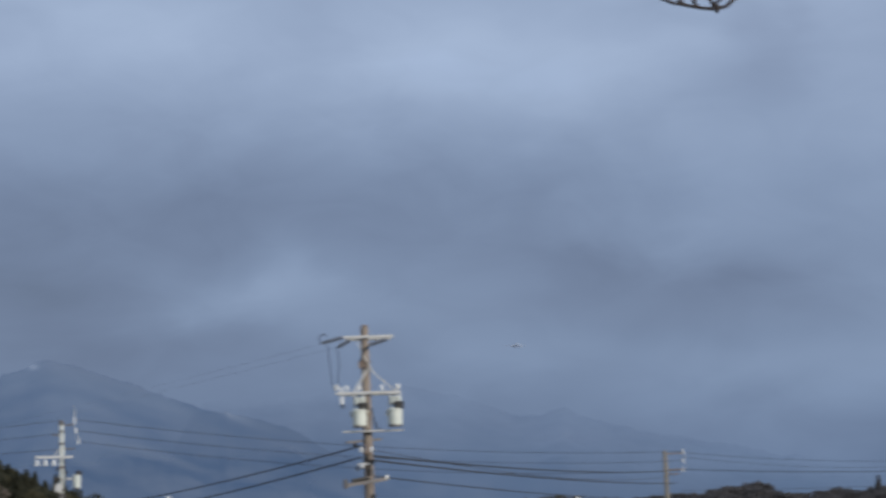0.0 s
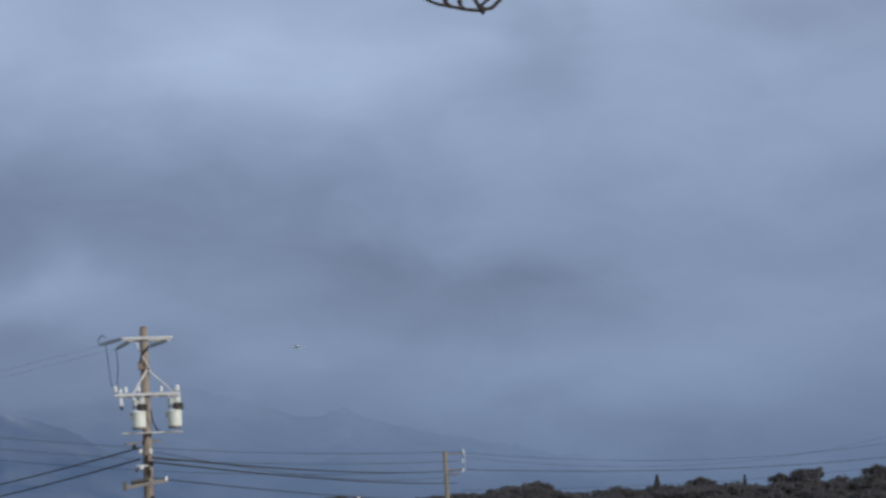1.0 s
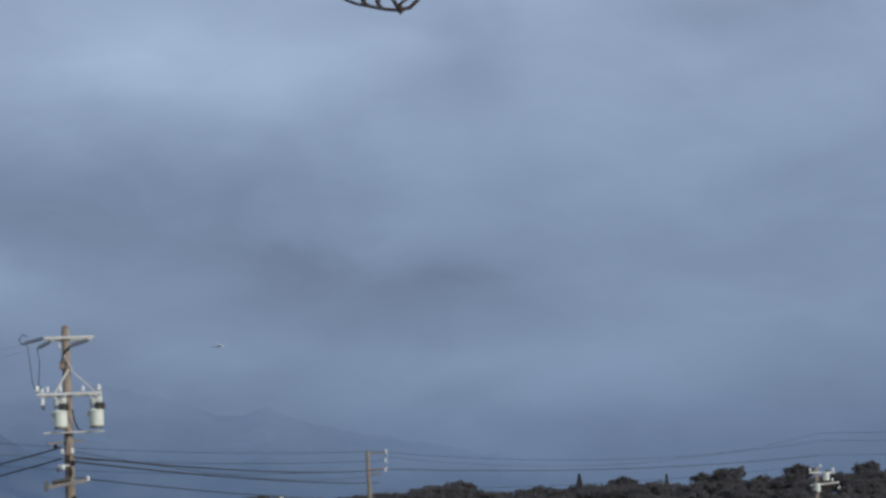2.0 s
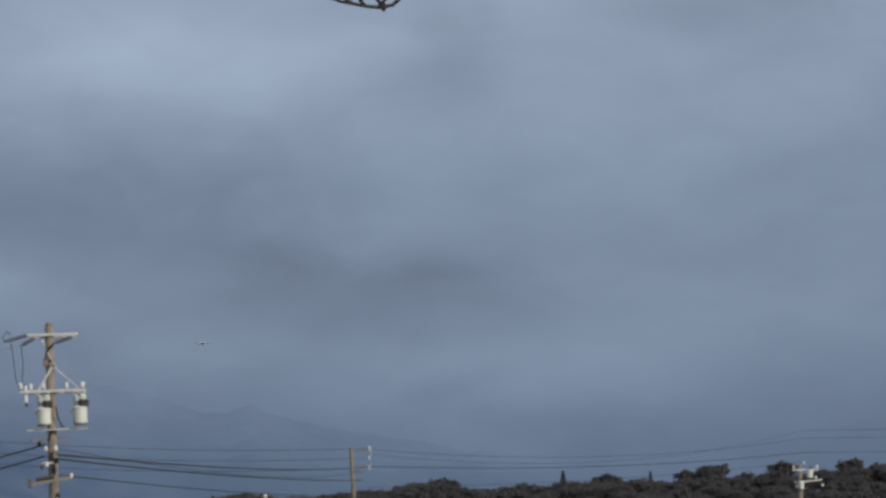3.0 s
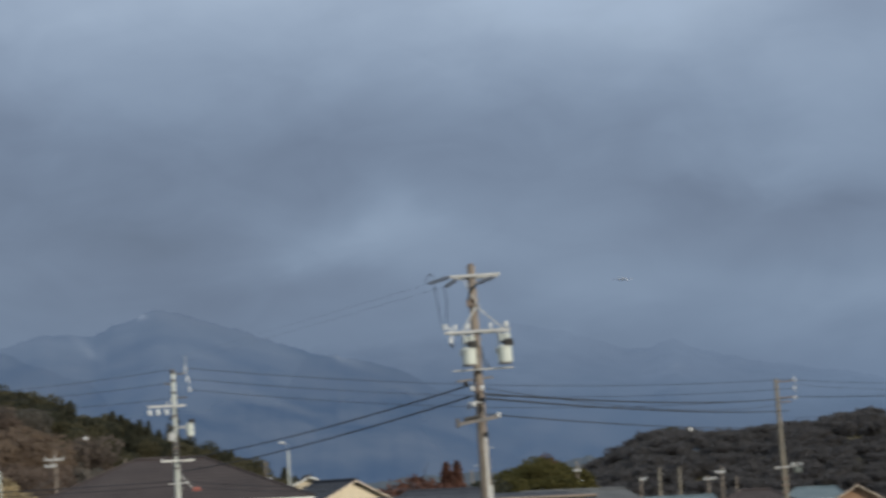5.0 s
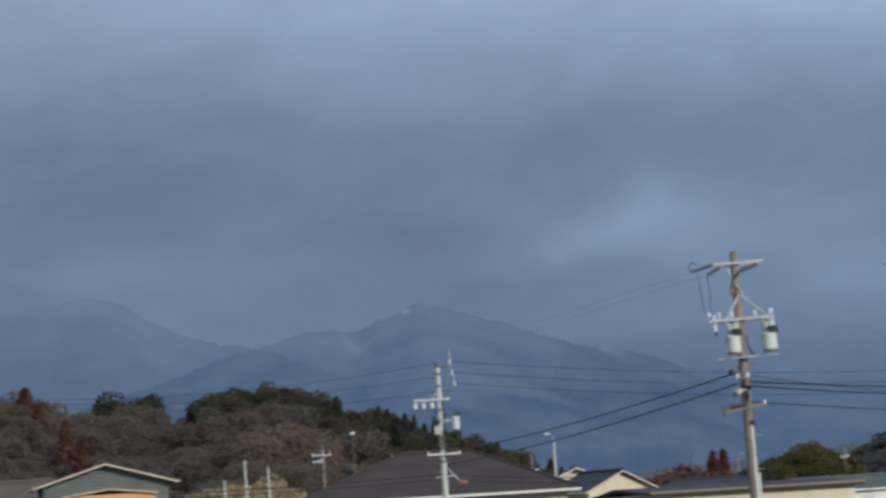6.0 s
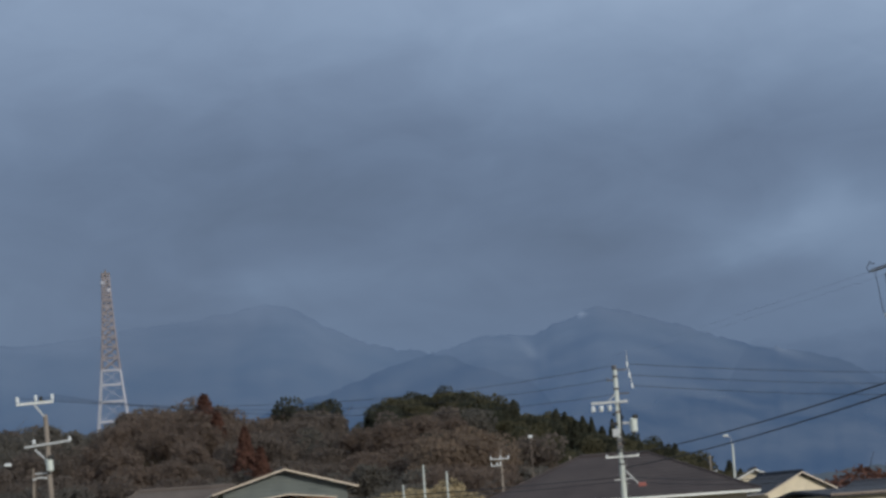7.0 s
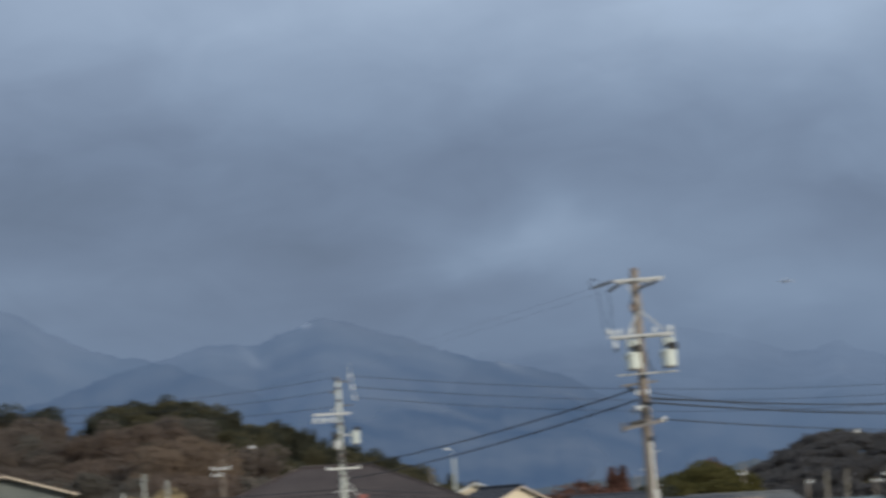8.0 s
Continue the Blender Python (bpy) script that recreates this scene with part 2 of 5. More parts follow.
TOWER_RED = material("hazed_red_paint", (0.19, 0.172, 0.195), (0.245, 0.22, 0.24), 0.4, 0.6)
AIRFRAME = material("white_airframe_paint", (0.42, 0.43, 0.46), (0.5, 0.51, 0.54), 0.2, 0.3)
RED_PAINT = material("faded_red_paint", (0.22, 0.07, 0.06), (0.3, 0.1, 0.085), 3.0, 0.5)


def haze_material(name, air, strength, fade_from, fade_to, rock_a, rock_b, pale_marks=(), thins=None):
    """A range seen through kilometres of air: woods and rock with airlight added as emission, its heights faded clear
    as if in cloud.
    """
    m = bpy.data.materials.new(name)
    m.use_nodes = True
    t = m.node_tree
    t.nodes.clear()
    coord = node(t, "ShaderNodeTexCoord")
    n1 = node(t, "ShaderNodeTexNoise")
    n1.inputs["Scale"].default_value = 0.012
    n1.inputs["Detail"].default_value = 7.0
    t.links.new(coord.outputs["Object"], n1.inputs["Vector"])
    n2 = node(t, "ShaderNodeTexNoise")
    n2.inputs["Scale"].default_value = 0.004
    n2.inputs["Detail"].default_value = 4.0
    t.links.new(coord.outputs["Object"], n2.inputs["Vector"])
    rock = node(t, "ShaderNodeBsdfDiffuse")
    stone = ramp(t, n1.outputs[0], [(0.35, rock_a), (0.7, rock_b)])
    place = node(t, "ShaderNodeSeparateXYZ")
    t.links.new(coord.outputs["Object"], place.inputs[0])
    px, py, pz = place.outputs
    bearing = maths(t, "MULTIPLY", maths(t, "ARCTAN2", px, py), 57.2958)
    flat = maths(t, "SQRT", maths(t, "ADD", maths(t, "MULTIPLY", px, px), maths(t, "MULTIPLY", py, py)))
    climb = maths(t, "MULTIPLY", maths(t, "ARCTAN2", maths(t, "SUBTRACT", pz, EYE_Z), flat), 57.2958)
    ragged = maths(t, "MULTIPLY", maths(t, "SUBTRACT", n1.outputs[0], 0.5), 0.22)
    # snow on the peak and pale streaks, blended into the rock colour: bearing, elevation, half length, half width,
    # slant, amount
    for sb, se, along, wide, slant, amount in pale_marks:
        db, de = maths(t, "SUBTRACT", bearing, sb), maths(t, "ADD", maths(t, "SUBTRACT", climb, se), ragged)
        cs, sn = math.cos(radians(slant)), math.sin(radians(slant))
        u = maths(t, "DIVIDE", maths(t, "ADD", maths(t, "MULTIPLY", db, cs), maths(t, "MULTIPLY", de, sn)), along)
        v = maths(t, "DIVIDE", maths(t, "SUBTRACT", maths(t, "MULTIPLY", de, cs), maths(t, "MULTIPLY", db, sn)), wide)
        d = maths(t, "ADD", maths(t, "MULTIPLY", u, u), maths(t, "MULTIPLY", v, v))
        paleness = maths(t, "MULTIPLY", maths(t, "POWER", 2.718, maths(t, "MULTIPLY", d, -1.0)), amount)
        stone = blend(t, paleness, stone, (0.85, 0.87, 0.9))
    t.links.new(stone, rock.inputs[0])
    # blue emission stands in for the airlight in front of the rock
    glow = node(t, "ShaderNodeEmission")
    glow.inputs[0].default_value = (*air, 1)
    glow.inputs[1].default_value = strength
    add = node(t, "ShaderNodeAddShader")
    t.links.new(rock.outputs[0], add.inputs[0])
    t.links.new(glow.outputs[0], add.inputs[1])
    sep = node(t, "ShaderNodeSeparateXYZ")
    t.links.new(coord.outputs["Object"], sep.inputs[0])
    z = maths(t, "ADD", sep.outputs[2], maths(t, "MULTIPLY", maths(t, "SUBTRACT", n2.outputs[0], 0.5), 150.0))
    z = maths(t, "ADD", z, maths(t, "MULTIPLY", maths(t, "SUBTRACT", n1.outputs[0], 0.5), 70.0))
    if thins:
        # the fade to clear starts lower past this bearing, as if cloud hung lower
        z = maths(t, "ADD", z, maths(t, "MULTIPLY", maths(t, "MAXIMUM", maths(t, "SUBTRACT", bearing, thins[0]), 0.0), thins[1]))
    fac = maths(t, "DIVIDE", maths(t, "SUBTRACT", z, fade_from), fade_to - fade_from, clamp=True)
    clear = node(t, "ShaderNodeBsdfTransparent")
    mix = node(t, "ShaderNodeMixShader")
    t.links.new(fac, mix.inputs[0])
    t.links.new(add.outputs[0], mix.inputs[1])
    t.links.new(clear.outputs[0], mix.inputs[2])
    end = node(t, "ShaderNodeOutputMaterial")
    t.links.new(mix.outputs[0], end.inputs[0])
    return m


# ---------------------------------------------------------------- mesh helpers
def mesh_object(name, verts, faces, mat, smooth=False):
    me = bpy.data.meshes.new(name)
    me.from_pydata(verts, [], faces)
    me.materials.append(mat)
    if smooth:
        me.polygons.foreach_set("use_smooth", [True] * len(me.polygons))
    me.update()
    return new(name, me)


def part(name, bm, mat, parent, label="", smooth=False):
    me = bpy.data.meshes.new(name)
    bmesh.ops.recalc_face_normals(bm, faces=bm.faces[:])
    bm.to_mesh(me)
    bm.free()
    me.materials.append(mat)
    if smooth:
        me.polygons.foreach_set("use_smooth", [True] * len(me.polygons))
    ob = new(name, me)
    ob.parent = parent
    if label:
        tagged(ob, label)
    return ob


def thing(name, m, label, category, group="", kind=""):
    ob = new(name)
    ob.matrix_world = m
    ob.empty_display_size = 0.2
    return tagged(ob, label, category, group, kind)


def box(x0, y0, z0, x1, y1, z1, bevel=0.0, bm=None):
    bm = bm or bmesh.new()
    made = bmesh.ops.create_cube(bm, size=1.0, matrix=Matrix.LocRotScale(((x0 + x1) / 2, (y0 + y1) / 2, (z0 + z1) / 2), None, (x1 - x0, y1 - y0, z1 - z0)))
    if bevel:
        edges = list({e for v in made["verts"] for e in v.link_edges})
        bmesh.ops.bevel(bm, geom=edges, offset=bevel, segments=1, affect="EDGES")
    return bm


def rod(a, b, r0, r1=None, sides=8, bm=None):
    """A tapered round bar from a to b."""
    bm = bm or bmesh.new()
    a, b = Vector(a), Vector(b)
    r1 = r0 if r1 is None else r1
    d = b - a
    m = Matrix.Translation((a + b) / 2) @ d.to_track_quat("Z", "Y").to_matrix().to_4x4()
    bmesh.ops.create_cone(bm, cap_ends=True, segments=sides, radius1=r0, radius2=r1, depth=d.length, matrix=m)
    return bm


def beam(a, b, w, h, bm=None):
    """A square bar from a to b, w wide and h high."""
    bm = bm or bmesh.new()
    a, b = Vector(a), Vector(b)
    d = b - a
    q = d.to_track_quat("X", "Z").to_matrix().to_4x4()
    bmesh.ops.create_cube(bm, size=1.0, matrix=Matrix.Translation((a + b) / 2) @ q @ Matrix.Diagonal((d.length, w, h, 1)))
    return bm


def turned(profile, at=(0, 0, 0), axis="Z", sides=14, bm=None):
    """A round body from (radius, height) pairs."""
    bm = bm or bmesh.new()
    rings = []
    turn = {"Z": Matrix(), "X": Matrix.Rotation(radians(90), 4, "Y"), "Y": Matrix.Rotation(radians(-90), 4, "X")}[axis]
    m = Matrix.Translation(at) @ turn
    for r, h in profile:
        rings.append([bm.verts.new(m @ Vector((r * math.cos(6.28319 * i / sides), r * math.sin(6.28319 * i / sides), h))) for i in range(sides)])
    for lo, hi in zip(rings, rings[1:]):
        for i in range(sides):
            bm.faces.new((lo[i], lo[(i + 1) % sides], hi[(i + 1) % sides], hi[i]))
    bm.faces.new(rings[0][::-1])
    bm.faces.new(rings[-1])
    return bm


def tube(points, radius, sides=6, bm=None, tip=None):
    bm = bm or bmesh.new()
    pts = [Vector(p) for p in points]
    tip = radius if tip is None else tip
    rings = []
    for i, p in enumerate(pts):
        d = (pts[min(i + 1, len(pts) - 1)] - pts[max(i - 1, 0)]).normalized()
        q = d.to_track_quat("Z", "Y")
        r = radius + (tip - radius) * i / (len(pts) - 1)
        rings.append([bm.verts.new(p + q @ Vector((r * math.cos(6.28319 * k / sides), r * math.sin(6.28319 * k / sides), 0))) for k in range(sides)])
    for lo, hi in zip(rings, rings[1:]):
        for k in range(sides):
            bm.faces.new((lo[k], lo[(k + 1) % sides], hi[(k + 1) % sides], hi[k]))
    bm.faces.new(rings[0][::-1])
    bm.faces.new(rings[-1])
    return bm


# ---------------------------------------------------------------- ground: one sheet with the bank, the town's plain and the wooded hills
def bell(v, mid, half):
    return math.exp(-((v - mid) / half) ** 2)


def step(a, b, v):
    k = min(1.0, max(0.0, (v - a) / (b - a)))
    return k * k * (3 - 2 * k)


def skyline(bearings, heights):
    """A hill's crest line, in degrees of elevation by bearing."""
    return lambda a: float(np.interp(a, bearings, heights))


LEFT_CREST = skyline((-24, -18, -16, -15.4, -14.6, -13.6, -12.7, -12.1, -11.5, -11, -10.3, -9.45, -8.85, -7.9, -7, -5.9, -5, -4.3, -3.7),
                     (1.6, 2.4, 2.2, 2.2, 2.5, 2.5, 2.12, 2.25, 2.2, 2.1, 2.58, 2.6, 2.5, 2.13, 1.87, 1.54, 1.2, 0.8, 0.2))
RIGHT_CREST = skyline((-0.1, 0.48, 1.43, 1.85, 2.6, 3.68, 4.81, 5.29, 5.81, 6.68, 8.02, 8.79, 9.94, 10.4, 11.0, 11.27, 12.17, 16, 24),
                      (-0.1, 0.92, 1.37, 1.46, 1.35, 1.44, 1.58, 1.61, 1.46, 1.50, 1.56, 1.52, 1.64, 1.54, 1.68, 1.6, 1.72, 1.7, 1.2))


def ground_z(x, y):
    r = math.hypot(x, y)
    a = math.degrees(math.atan2(x, y))
    bank = 3.4 * (1 - step(6, 45, r))
    rough = noise.noise((x * 0.02, y * 0.02, 0)) * 2.2 + noise.noise((x * 0.06, y * 0.06, 3)) * 0.8
    left = max(0.0, rise(LEFT_CREST(a), 460) - 6.0 + 0.9 * step(-11.3, -10.6, a)) * step(295, 455, r) * (1 - 0.8 * step(485, 640, r)) * step(-40, -24, a)
    right = max(0.0, rise(RIGHT_CREST(a), 690) - 5.2) * (1 - step(22, 40, a)) * step(500, 685, r) * (1 - 0.7 * step(735, 900, r))
    knoll = 6.6 * bell(a, -0.35, 1.15) * bell(r, 330, 45)
    tower = 52.0 * bell(a, -15.05, 2.2) * bell(r, 1400, 160)
    far = 5.0 * bell(r, 1500, 250) * bell(a, -1.5, 5)
    return bank + (rough * step(60, 320, r)) * 0.5 * (left > 0.5 or right > 0.5) + left + right + knoll + tower + far


def build_ground():
    radii = [0.0] + list(np.geomspace(2.0, 280, 34)) + list(np.linspace(290, 920, 64)) + list(np.geomspace(960, 4900, 36))
    angles = list(np.arange(-22, 20, 0.4)) + list(np.arange(20, 338, 6.0))
    verts, faces = [], []
    n = len(angles)
    for r in radii:
        for a in angles:
            p = spot(float(a), float(r))
            verts.append((p.x, p.y, ground_z(p.x, p.y)))
    for i in range(len(radii) - 1):
        for j in range(n):
            k = (j + 1) % n
            faces.append((i * n + j, (i + 1) * n + j, (i + 1) * n + k, i * n + k))
    ob = mesh_object("ground", verts, faces, GRASS_GROUND, True)
    tagged(ob, "winter grass and soil plain rising to low hills", "ground", kind="structure")


build_ground()


# ---------------------------------------------------------------- mountains under the cloud
def mountain(name, dist, crest_line, mat, seed, lo, hi, label):
    """A range at that distance under its crest line, with spurs and gullies."""
    verts, faces = [], []
    cols, rows = 260, 26
    for j in range(rows):
        depth = 0.7 * j / (rows - 1)
        r = dist - 620 + 900 * depth
        for i in range(cols):
            a = lo + (hi - lo) * i / (cols - 1)
            top = (crest_line(a - 0.07) + 2 * crest_line(a) + crest_line(a + 0.07)) / 4
            top += 0.03 * noise.noise((a * 1.1, seed, 0.0)) + 0.05 * noise.noise((a * 3.3, seed, 4.0)) + 0.045 * noise.noise((a * 9.0, seed, 8.0))
            top *= step(lo, lo + 2.0, a) * (1 - step(hi - 2.0, hi, a))
            crest = dist * math.tan(radians(max(0.0, top)))
            across = 1 - abs(depth - 0.69) / 0.69 if depth < 0.69 else 1 - (depth - 0.69) / 0.5
            p = spot(a, r)
            gully = noise.fractal(Vector((p.x * 0.005, p.y * 0.004, seed)), 0.9, 2.0, 6)
            z = crest * max(0.0, across) ** 0.85 + gully * (5 + 30 * (1 - across)) * min(1.0, crest / 150) * (0.35 + (1 - across))
            verts.append((p.x, p.y, EYE_Z + z if crest > 1 else -3.0))
    for j in range(rows - 1):
        for i in range(cols - 1):
            k = j * cols + i
            faces.append((k, k + 1, k + cols + 1, k + cols))
    ob = mesh_object(name, verts, faces, mat, True)
    ob.visible_shadow = False
    tagged(ob, label, "mountain", kind="structure")
    return ob


# emitted haze colour and strength, then the heights where the fade runs
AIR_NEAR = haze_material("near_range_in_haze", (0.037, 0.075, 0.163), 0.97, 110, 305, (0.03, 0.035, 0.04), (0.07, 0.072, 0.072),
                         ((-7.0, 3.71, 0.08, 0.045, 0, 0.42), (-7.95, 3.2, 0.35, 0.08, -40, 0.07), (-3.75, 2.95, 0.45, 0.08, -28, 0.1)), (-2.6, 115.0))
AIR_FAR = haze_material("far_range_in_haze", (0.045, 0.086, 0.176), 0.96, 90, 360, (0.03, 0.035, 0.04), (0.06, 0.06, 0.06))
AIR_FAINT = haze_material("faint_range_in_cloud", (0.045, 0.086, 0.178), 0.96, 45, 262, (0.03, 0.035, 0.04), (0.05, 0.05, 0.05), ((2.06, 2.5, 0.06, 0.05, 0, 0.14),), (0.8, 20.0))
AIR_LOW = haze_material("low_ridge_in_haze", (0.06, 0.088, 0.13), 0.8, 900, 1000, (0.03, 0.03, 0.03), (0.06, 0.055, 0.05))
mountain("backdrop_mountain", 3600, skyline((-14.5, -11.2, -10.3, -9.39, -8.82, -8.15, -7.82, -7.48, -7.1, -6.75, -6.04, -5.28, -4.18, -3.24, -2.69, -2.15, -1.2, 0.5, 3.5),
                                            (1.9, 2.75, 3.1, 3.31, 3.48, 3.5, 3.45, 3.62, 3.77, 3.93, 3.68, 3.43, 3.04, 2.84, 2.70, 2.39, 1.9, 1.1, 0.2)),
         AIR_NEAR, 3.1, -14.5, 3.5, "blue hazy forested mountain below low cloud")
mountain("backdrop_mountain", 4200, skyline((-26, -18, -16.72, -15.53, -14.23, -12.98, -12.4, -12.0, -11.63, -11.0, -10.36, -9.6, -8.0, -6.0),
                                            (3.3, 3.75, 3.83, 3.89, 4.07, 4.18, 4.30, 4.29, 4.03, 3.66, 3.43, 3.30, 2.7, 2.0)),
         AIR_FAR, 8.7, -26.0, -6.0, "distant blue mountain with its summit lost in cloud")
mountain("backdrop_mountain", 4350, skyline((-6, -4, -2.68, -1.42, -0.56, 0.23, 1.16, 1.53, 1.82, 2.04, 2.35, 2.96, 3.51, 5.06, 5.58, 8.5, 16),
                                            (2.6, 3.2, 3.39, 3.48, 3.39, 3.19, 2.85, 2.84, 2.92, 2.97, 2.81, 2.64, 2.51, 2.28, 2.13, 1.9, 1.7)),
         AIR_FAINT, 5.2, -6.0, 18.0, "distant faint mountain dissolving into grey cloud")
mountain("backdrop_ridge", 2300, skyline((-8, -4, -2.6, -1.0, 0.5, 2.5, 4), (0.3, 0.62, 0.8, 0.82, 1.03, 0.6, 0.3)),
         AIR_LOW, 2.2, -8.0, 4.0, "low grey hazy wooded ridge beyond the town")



# ---------------------------------------------------------------- utility poles
def insulator(name, at, parent, mat=None, r=0.06, h=0.16, axis="Z"):
    """A ribbed porcelain body."""
    prof = [(r * 0.45, -h / 2), (r, -h * 0.35), (r * 0.6, -h * 0.2), (r, -h * 0.02), (r * 0.6, h * 0.15), (r * 0.9, h * 0.3), (r * 0.35, h / 2)]
    return part(name, turned(prof, at, axis, 10), mat or PORCELAIN, parent, "white porcelain insulator" if mat is None else "dark glazed insulator")


def transformer(at, parent, r=0.2, h=0.5, side=1):
    """A hanging tank with lid, black bushings and lifting lugs."""
    x, y, z = at
    tank = part("transformer", turned([(r * 0.9, -h / 2), (r, -h / 2 + 0.03), (r, h / 2 - 0.04), (r * 1.06, h / 2 - 0.03), (r * 1.06, h / 2), (r * 0.8, h / 2 + 0.05)], at, sides=18), TANK, parent, "light grey pole transformer tank")
    for dx, dy in ((0.05 * side, -0.1), (0.15 * side, -0.02)):
        bm = turned([(0.07, 0), (0.1, 0.03), (0.085, 0.08), (0.1, 0.13), (0.06, 0.2)], (x + dx, y + dy, z + h / 2 + 0.02), sides=10)
        part("bushing", bm, RUBBER, tank, "black bushing cover")
    part("lug", box(x - r - 0.05, y - 0.04, z + 0.05, x - r + 0.01, y + 0.04, z + 0.2, 0.01), STEEL, tank)
    part("base_ring", turned([(r * 0.95, -0.02), (r * 0.95, 0.02)], (x, y, z - h / 2 - 0.015), sides=18), DARK_STEEL, tank)
    return tank


def shaft(parent, height, r_top, mat, taper=1 / 150, label=""):
    prof = [(r_top + taper * height, -1.0), (r_top + taper * height, 0.0), (r_top + taper * height * 0.5, height * 0.5), (r_top, height - 0.02), (r_top * 0.8, height)]
    return part("shaft", turned(prof, sides=20), mat, parent, label, True)


def transformer_pole(at, height, lean):
    """The tall pole with two tanks, two steel crossarms and a cable arm."""
    p = thing("utility_pole", Matrix.Translation(at) @ pose(0, 0, 0, 0, lean, 1.2), "weathered concrete utility pole with two transformers and steel crossarms", "utility pole", "utility poles")
    H = height
    s = shaft(p, H, 0.105, CONCRETE, label="tapered weathered concrete shaft")
    part("cap", turned([(0.09, 0), (0.1, 0.01), (0.06, 0.05)], (0, 0, H)), RUST_STEEL, s)
    for k, z in enumerate((H - 0.95, H - 1.1, H - 3.55, H - 5.0)):
        part("clamp", turned([(0.14, -0.03), (0.145, 0), (0.14, 0.03)], (0, 0, z), sides=16), RUST_STEEL, s)
    # top arm, double, with dead-end strings
    part("crossarm", box(-0.58, -0.17, H - 0.32, 0.76, -0.09, H - 0.245, 0.008), STEEL, p, "galvanised steel crossarm")
    part("crossarm", box(-0.52, 0.1, H - 0.36, 0.7, 0.18, H - 0.28, 0.008), STEEL, p)
    for x0, z0, x1, y1, z1 in ((-0.58, -0.27, -1.15, -0.7, -0.46), (-0.4, -0.36, -0.72, -0.5, -0.56), (0.6, -0.36, 0.1, -0.55, -0.54)):
        st = part("strain_insulator", rod((x0, -0.1, H + z0), (x1, y1, H + z1), 0.03, 0.03, 8), BLUE_PORCELAIN, p, "dark glazed strain insulator string")
        for q in np.linspace(0.15, 0.85, 6):
            c = Vector((x0, -0.1, H + z0)).lerp(Vector((x1, y1, H + z1)), float(q))
            d = (Vector((x1, y1, H + z1)) - Vector((x0, -0.1, H + z0))).normalized() * 0.02
            part("shed", rod(c - d, c + d, 0.06, 0.045, 10), BLUE_PORCELAIN, st)
    part("jumper", tube([(-1.15, -0.7, H - 0.46), (-1.22, -0.72, H - 0.36), (-1.12, -0.6, H - 0.2), (-1.0, -0.4, H - 0.25)], 0.012), CABLE, p, "black jumper loop")
    part("jumper", tube([(-0.75, -0.5, H - 0.56), (-0.7, -0.4, H - 1.0), (-0.75, -0.2, H - 1.5), (-0.62, -0.15, H - 1.75)], 0.01), CABLE, p)
    part("jumper", tube([(-1.0, -0.6, H - 0.5), (-0.95, -0.5, H - 1.0), (-0.9, -0.3, H - 1.5), (-0.78, -0.15, H - 1.72)], 0.01), CABLE, p)
    part("jumper", tube([(0.12, -0.55, H - 0.54), (-0.08, -0.3, H - 0.75), (-0.14, -0.16, H - 1.0), (-0.02, -0.16, H - 1.12)], 0.022), CABLE, p)
    part("down_lead", tube([(-0.2, -0.18, H - 0.4), (-0.08, -0.2, H - 0.72), (0.08, -0.18, H - 1.0), (0.16, -0.15, H - 1.14)], 0.015), STEEL, p, "pale lead wire crossing the shaft")
    part("switch_box", box(-0.18, -0.2, H - 1.12, -0.06, -0.1, H - 0.92, 0.01), RUST_STEEL, p)
    # second arm with its braces
    a2 = part("crossarm", box(-0.82, -0.2, H - 1.82, 0.92, -0.11, H - 1.745, 0.008), STEEL, p, "galvanised steel crossarm")
    part("crossarm", box(-0.7, 0.11, H - 1.84, 0.86, 0.2, H - 1.74, 0.008), STEEL, p)
    part("brace", beam((0.06, -0.14, H - 1.12), (-0.32, -0.17, H - 1.75), 0.045, 0.05), STEEL, a2)
    part("brace", beam((0.1, -0.14, H - 1.14), (0.76, -0.17, H - 1.75), 0.04, 0.035), STEEL, a2)
    part("stay_cable", tube([(0.12, 0.14, H - 1.14), (0.5, 0.15, H - 1.5), (0.82, 0.15, H - 1.76)], 0.016), CABLE, a2)
    for x, dz in ((-0.8, 0.12), (-0.52, 0.1), (0.84, 0.1), (-0.66, 0.05), (-0.18, 0.1), (0.42, 0.09)):
        insulator("insulator", (x, -0.15, H - 1.74 + dz), p, r=0.075 if abs(x) > 0.7 else 0.05)
    for x in (-0.66, -0.3):
        insulator("fuse", (x, -0.2, H - 1.98), p, r=0.06, h=0.22)
    insulator("fuse", (-0.64, -0.22, H - 2.12), p, BLUE_PORCELAIN, r=0.055, h=0.12)
    # tanks on a hanging frame
    for x, side in ((-0.2, 1), (0.75, 1)):
        transformer((x, -0.34, H - 2.47), p, 0.19, 0.42, side)
        part("hanger", box(x - 0.16, -0.22, H - 2.72, x - 0.1, -0.14, H - 1.8, 0.005), STEEL, p)
        part("hanger", box(x + 0.1, -0.22, H - 2.2, x + 0.16, -0.14, H - 1.8, 0.005), STEEL, p)
        part("tank_bracket", box(x - 0.12, -0.36, H - 2.12, x + 0.17, -0.2, H - 1.9, 0.02), TANK, p, "pale grey-green mounting bracket")
        part("lead", tube([(x + 0.05, -0.42, H - 2.0), (x + 0.0, -0.4, H - 1.9), (x - 0.12, -0.2, H - 1.84)], 0.012), CABLE, p)
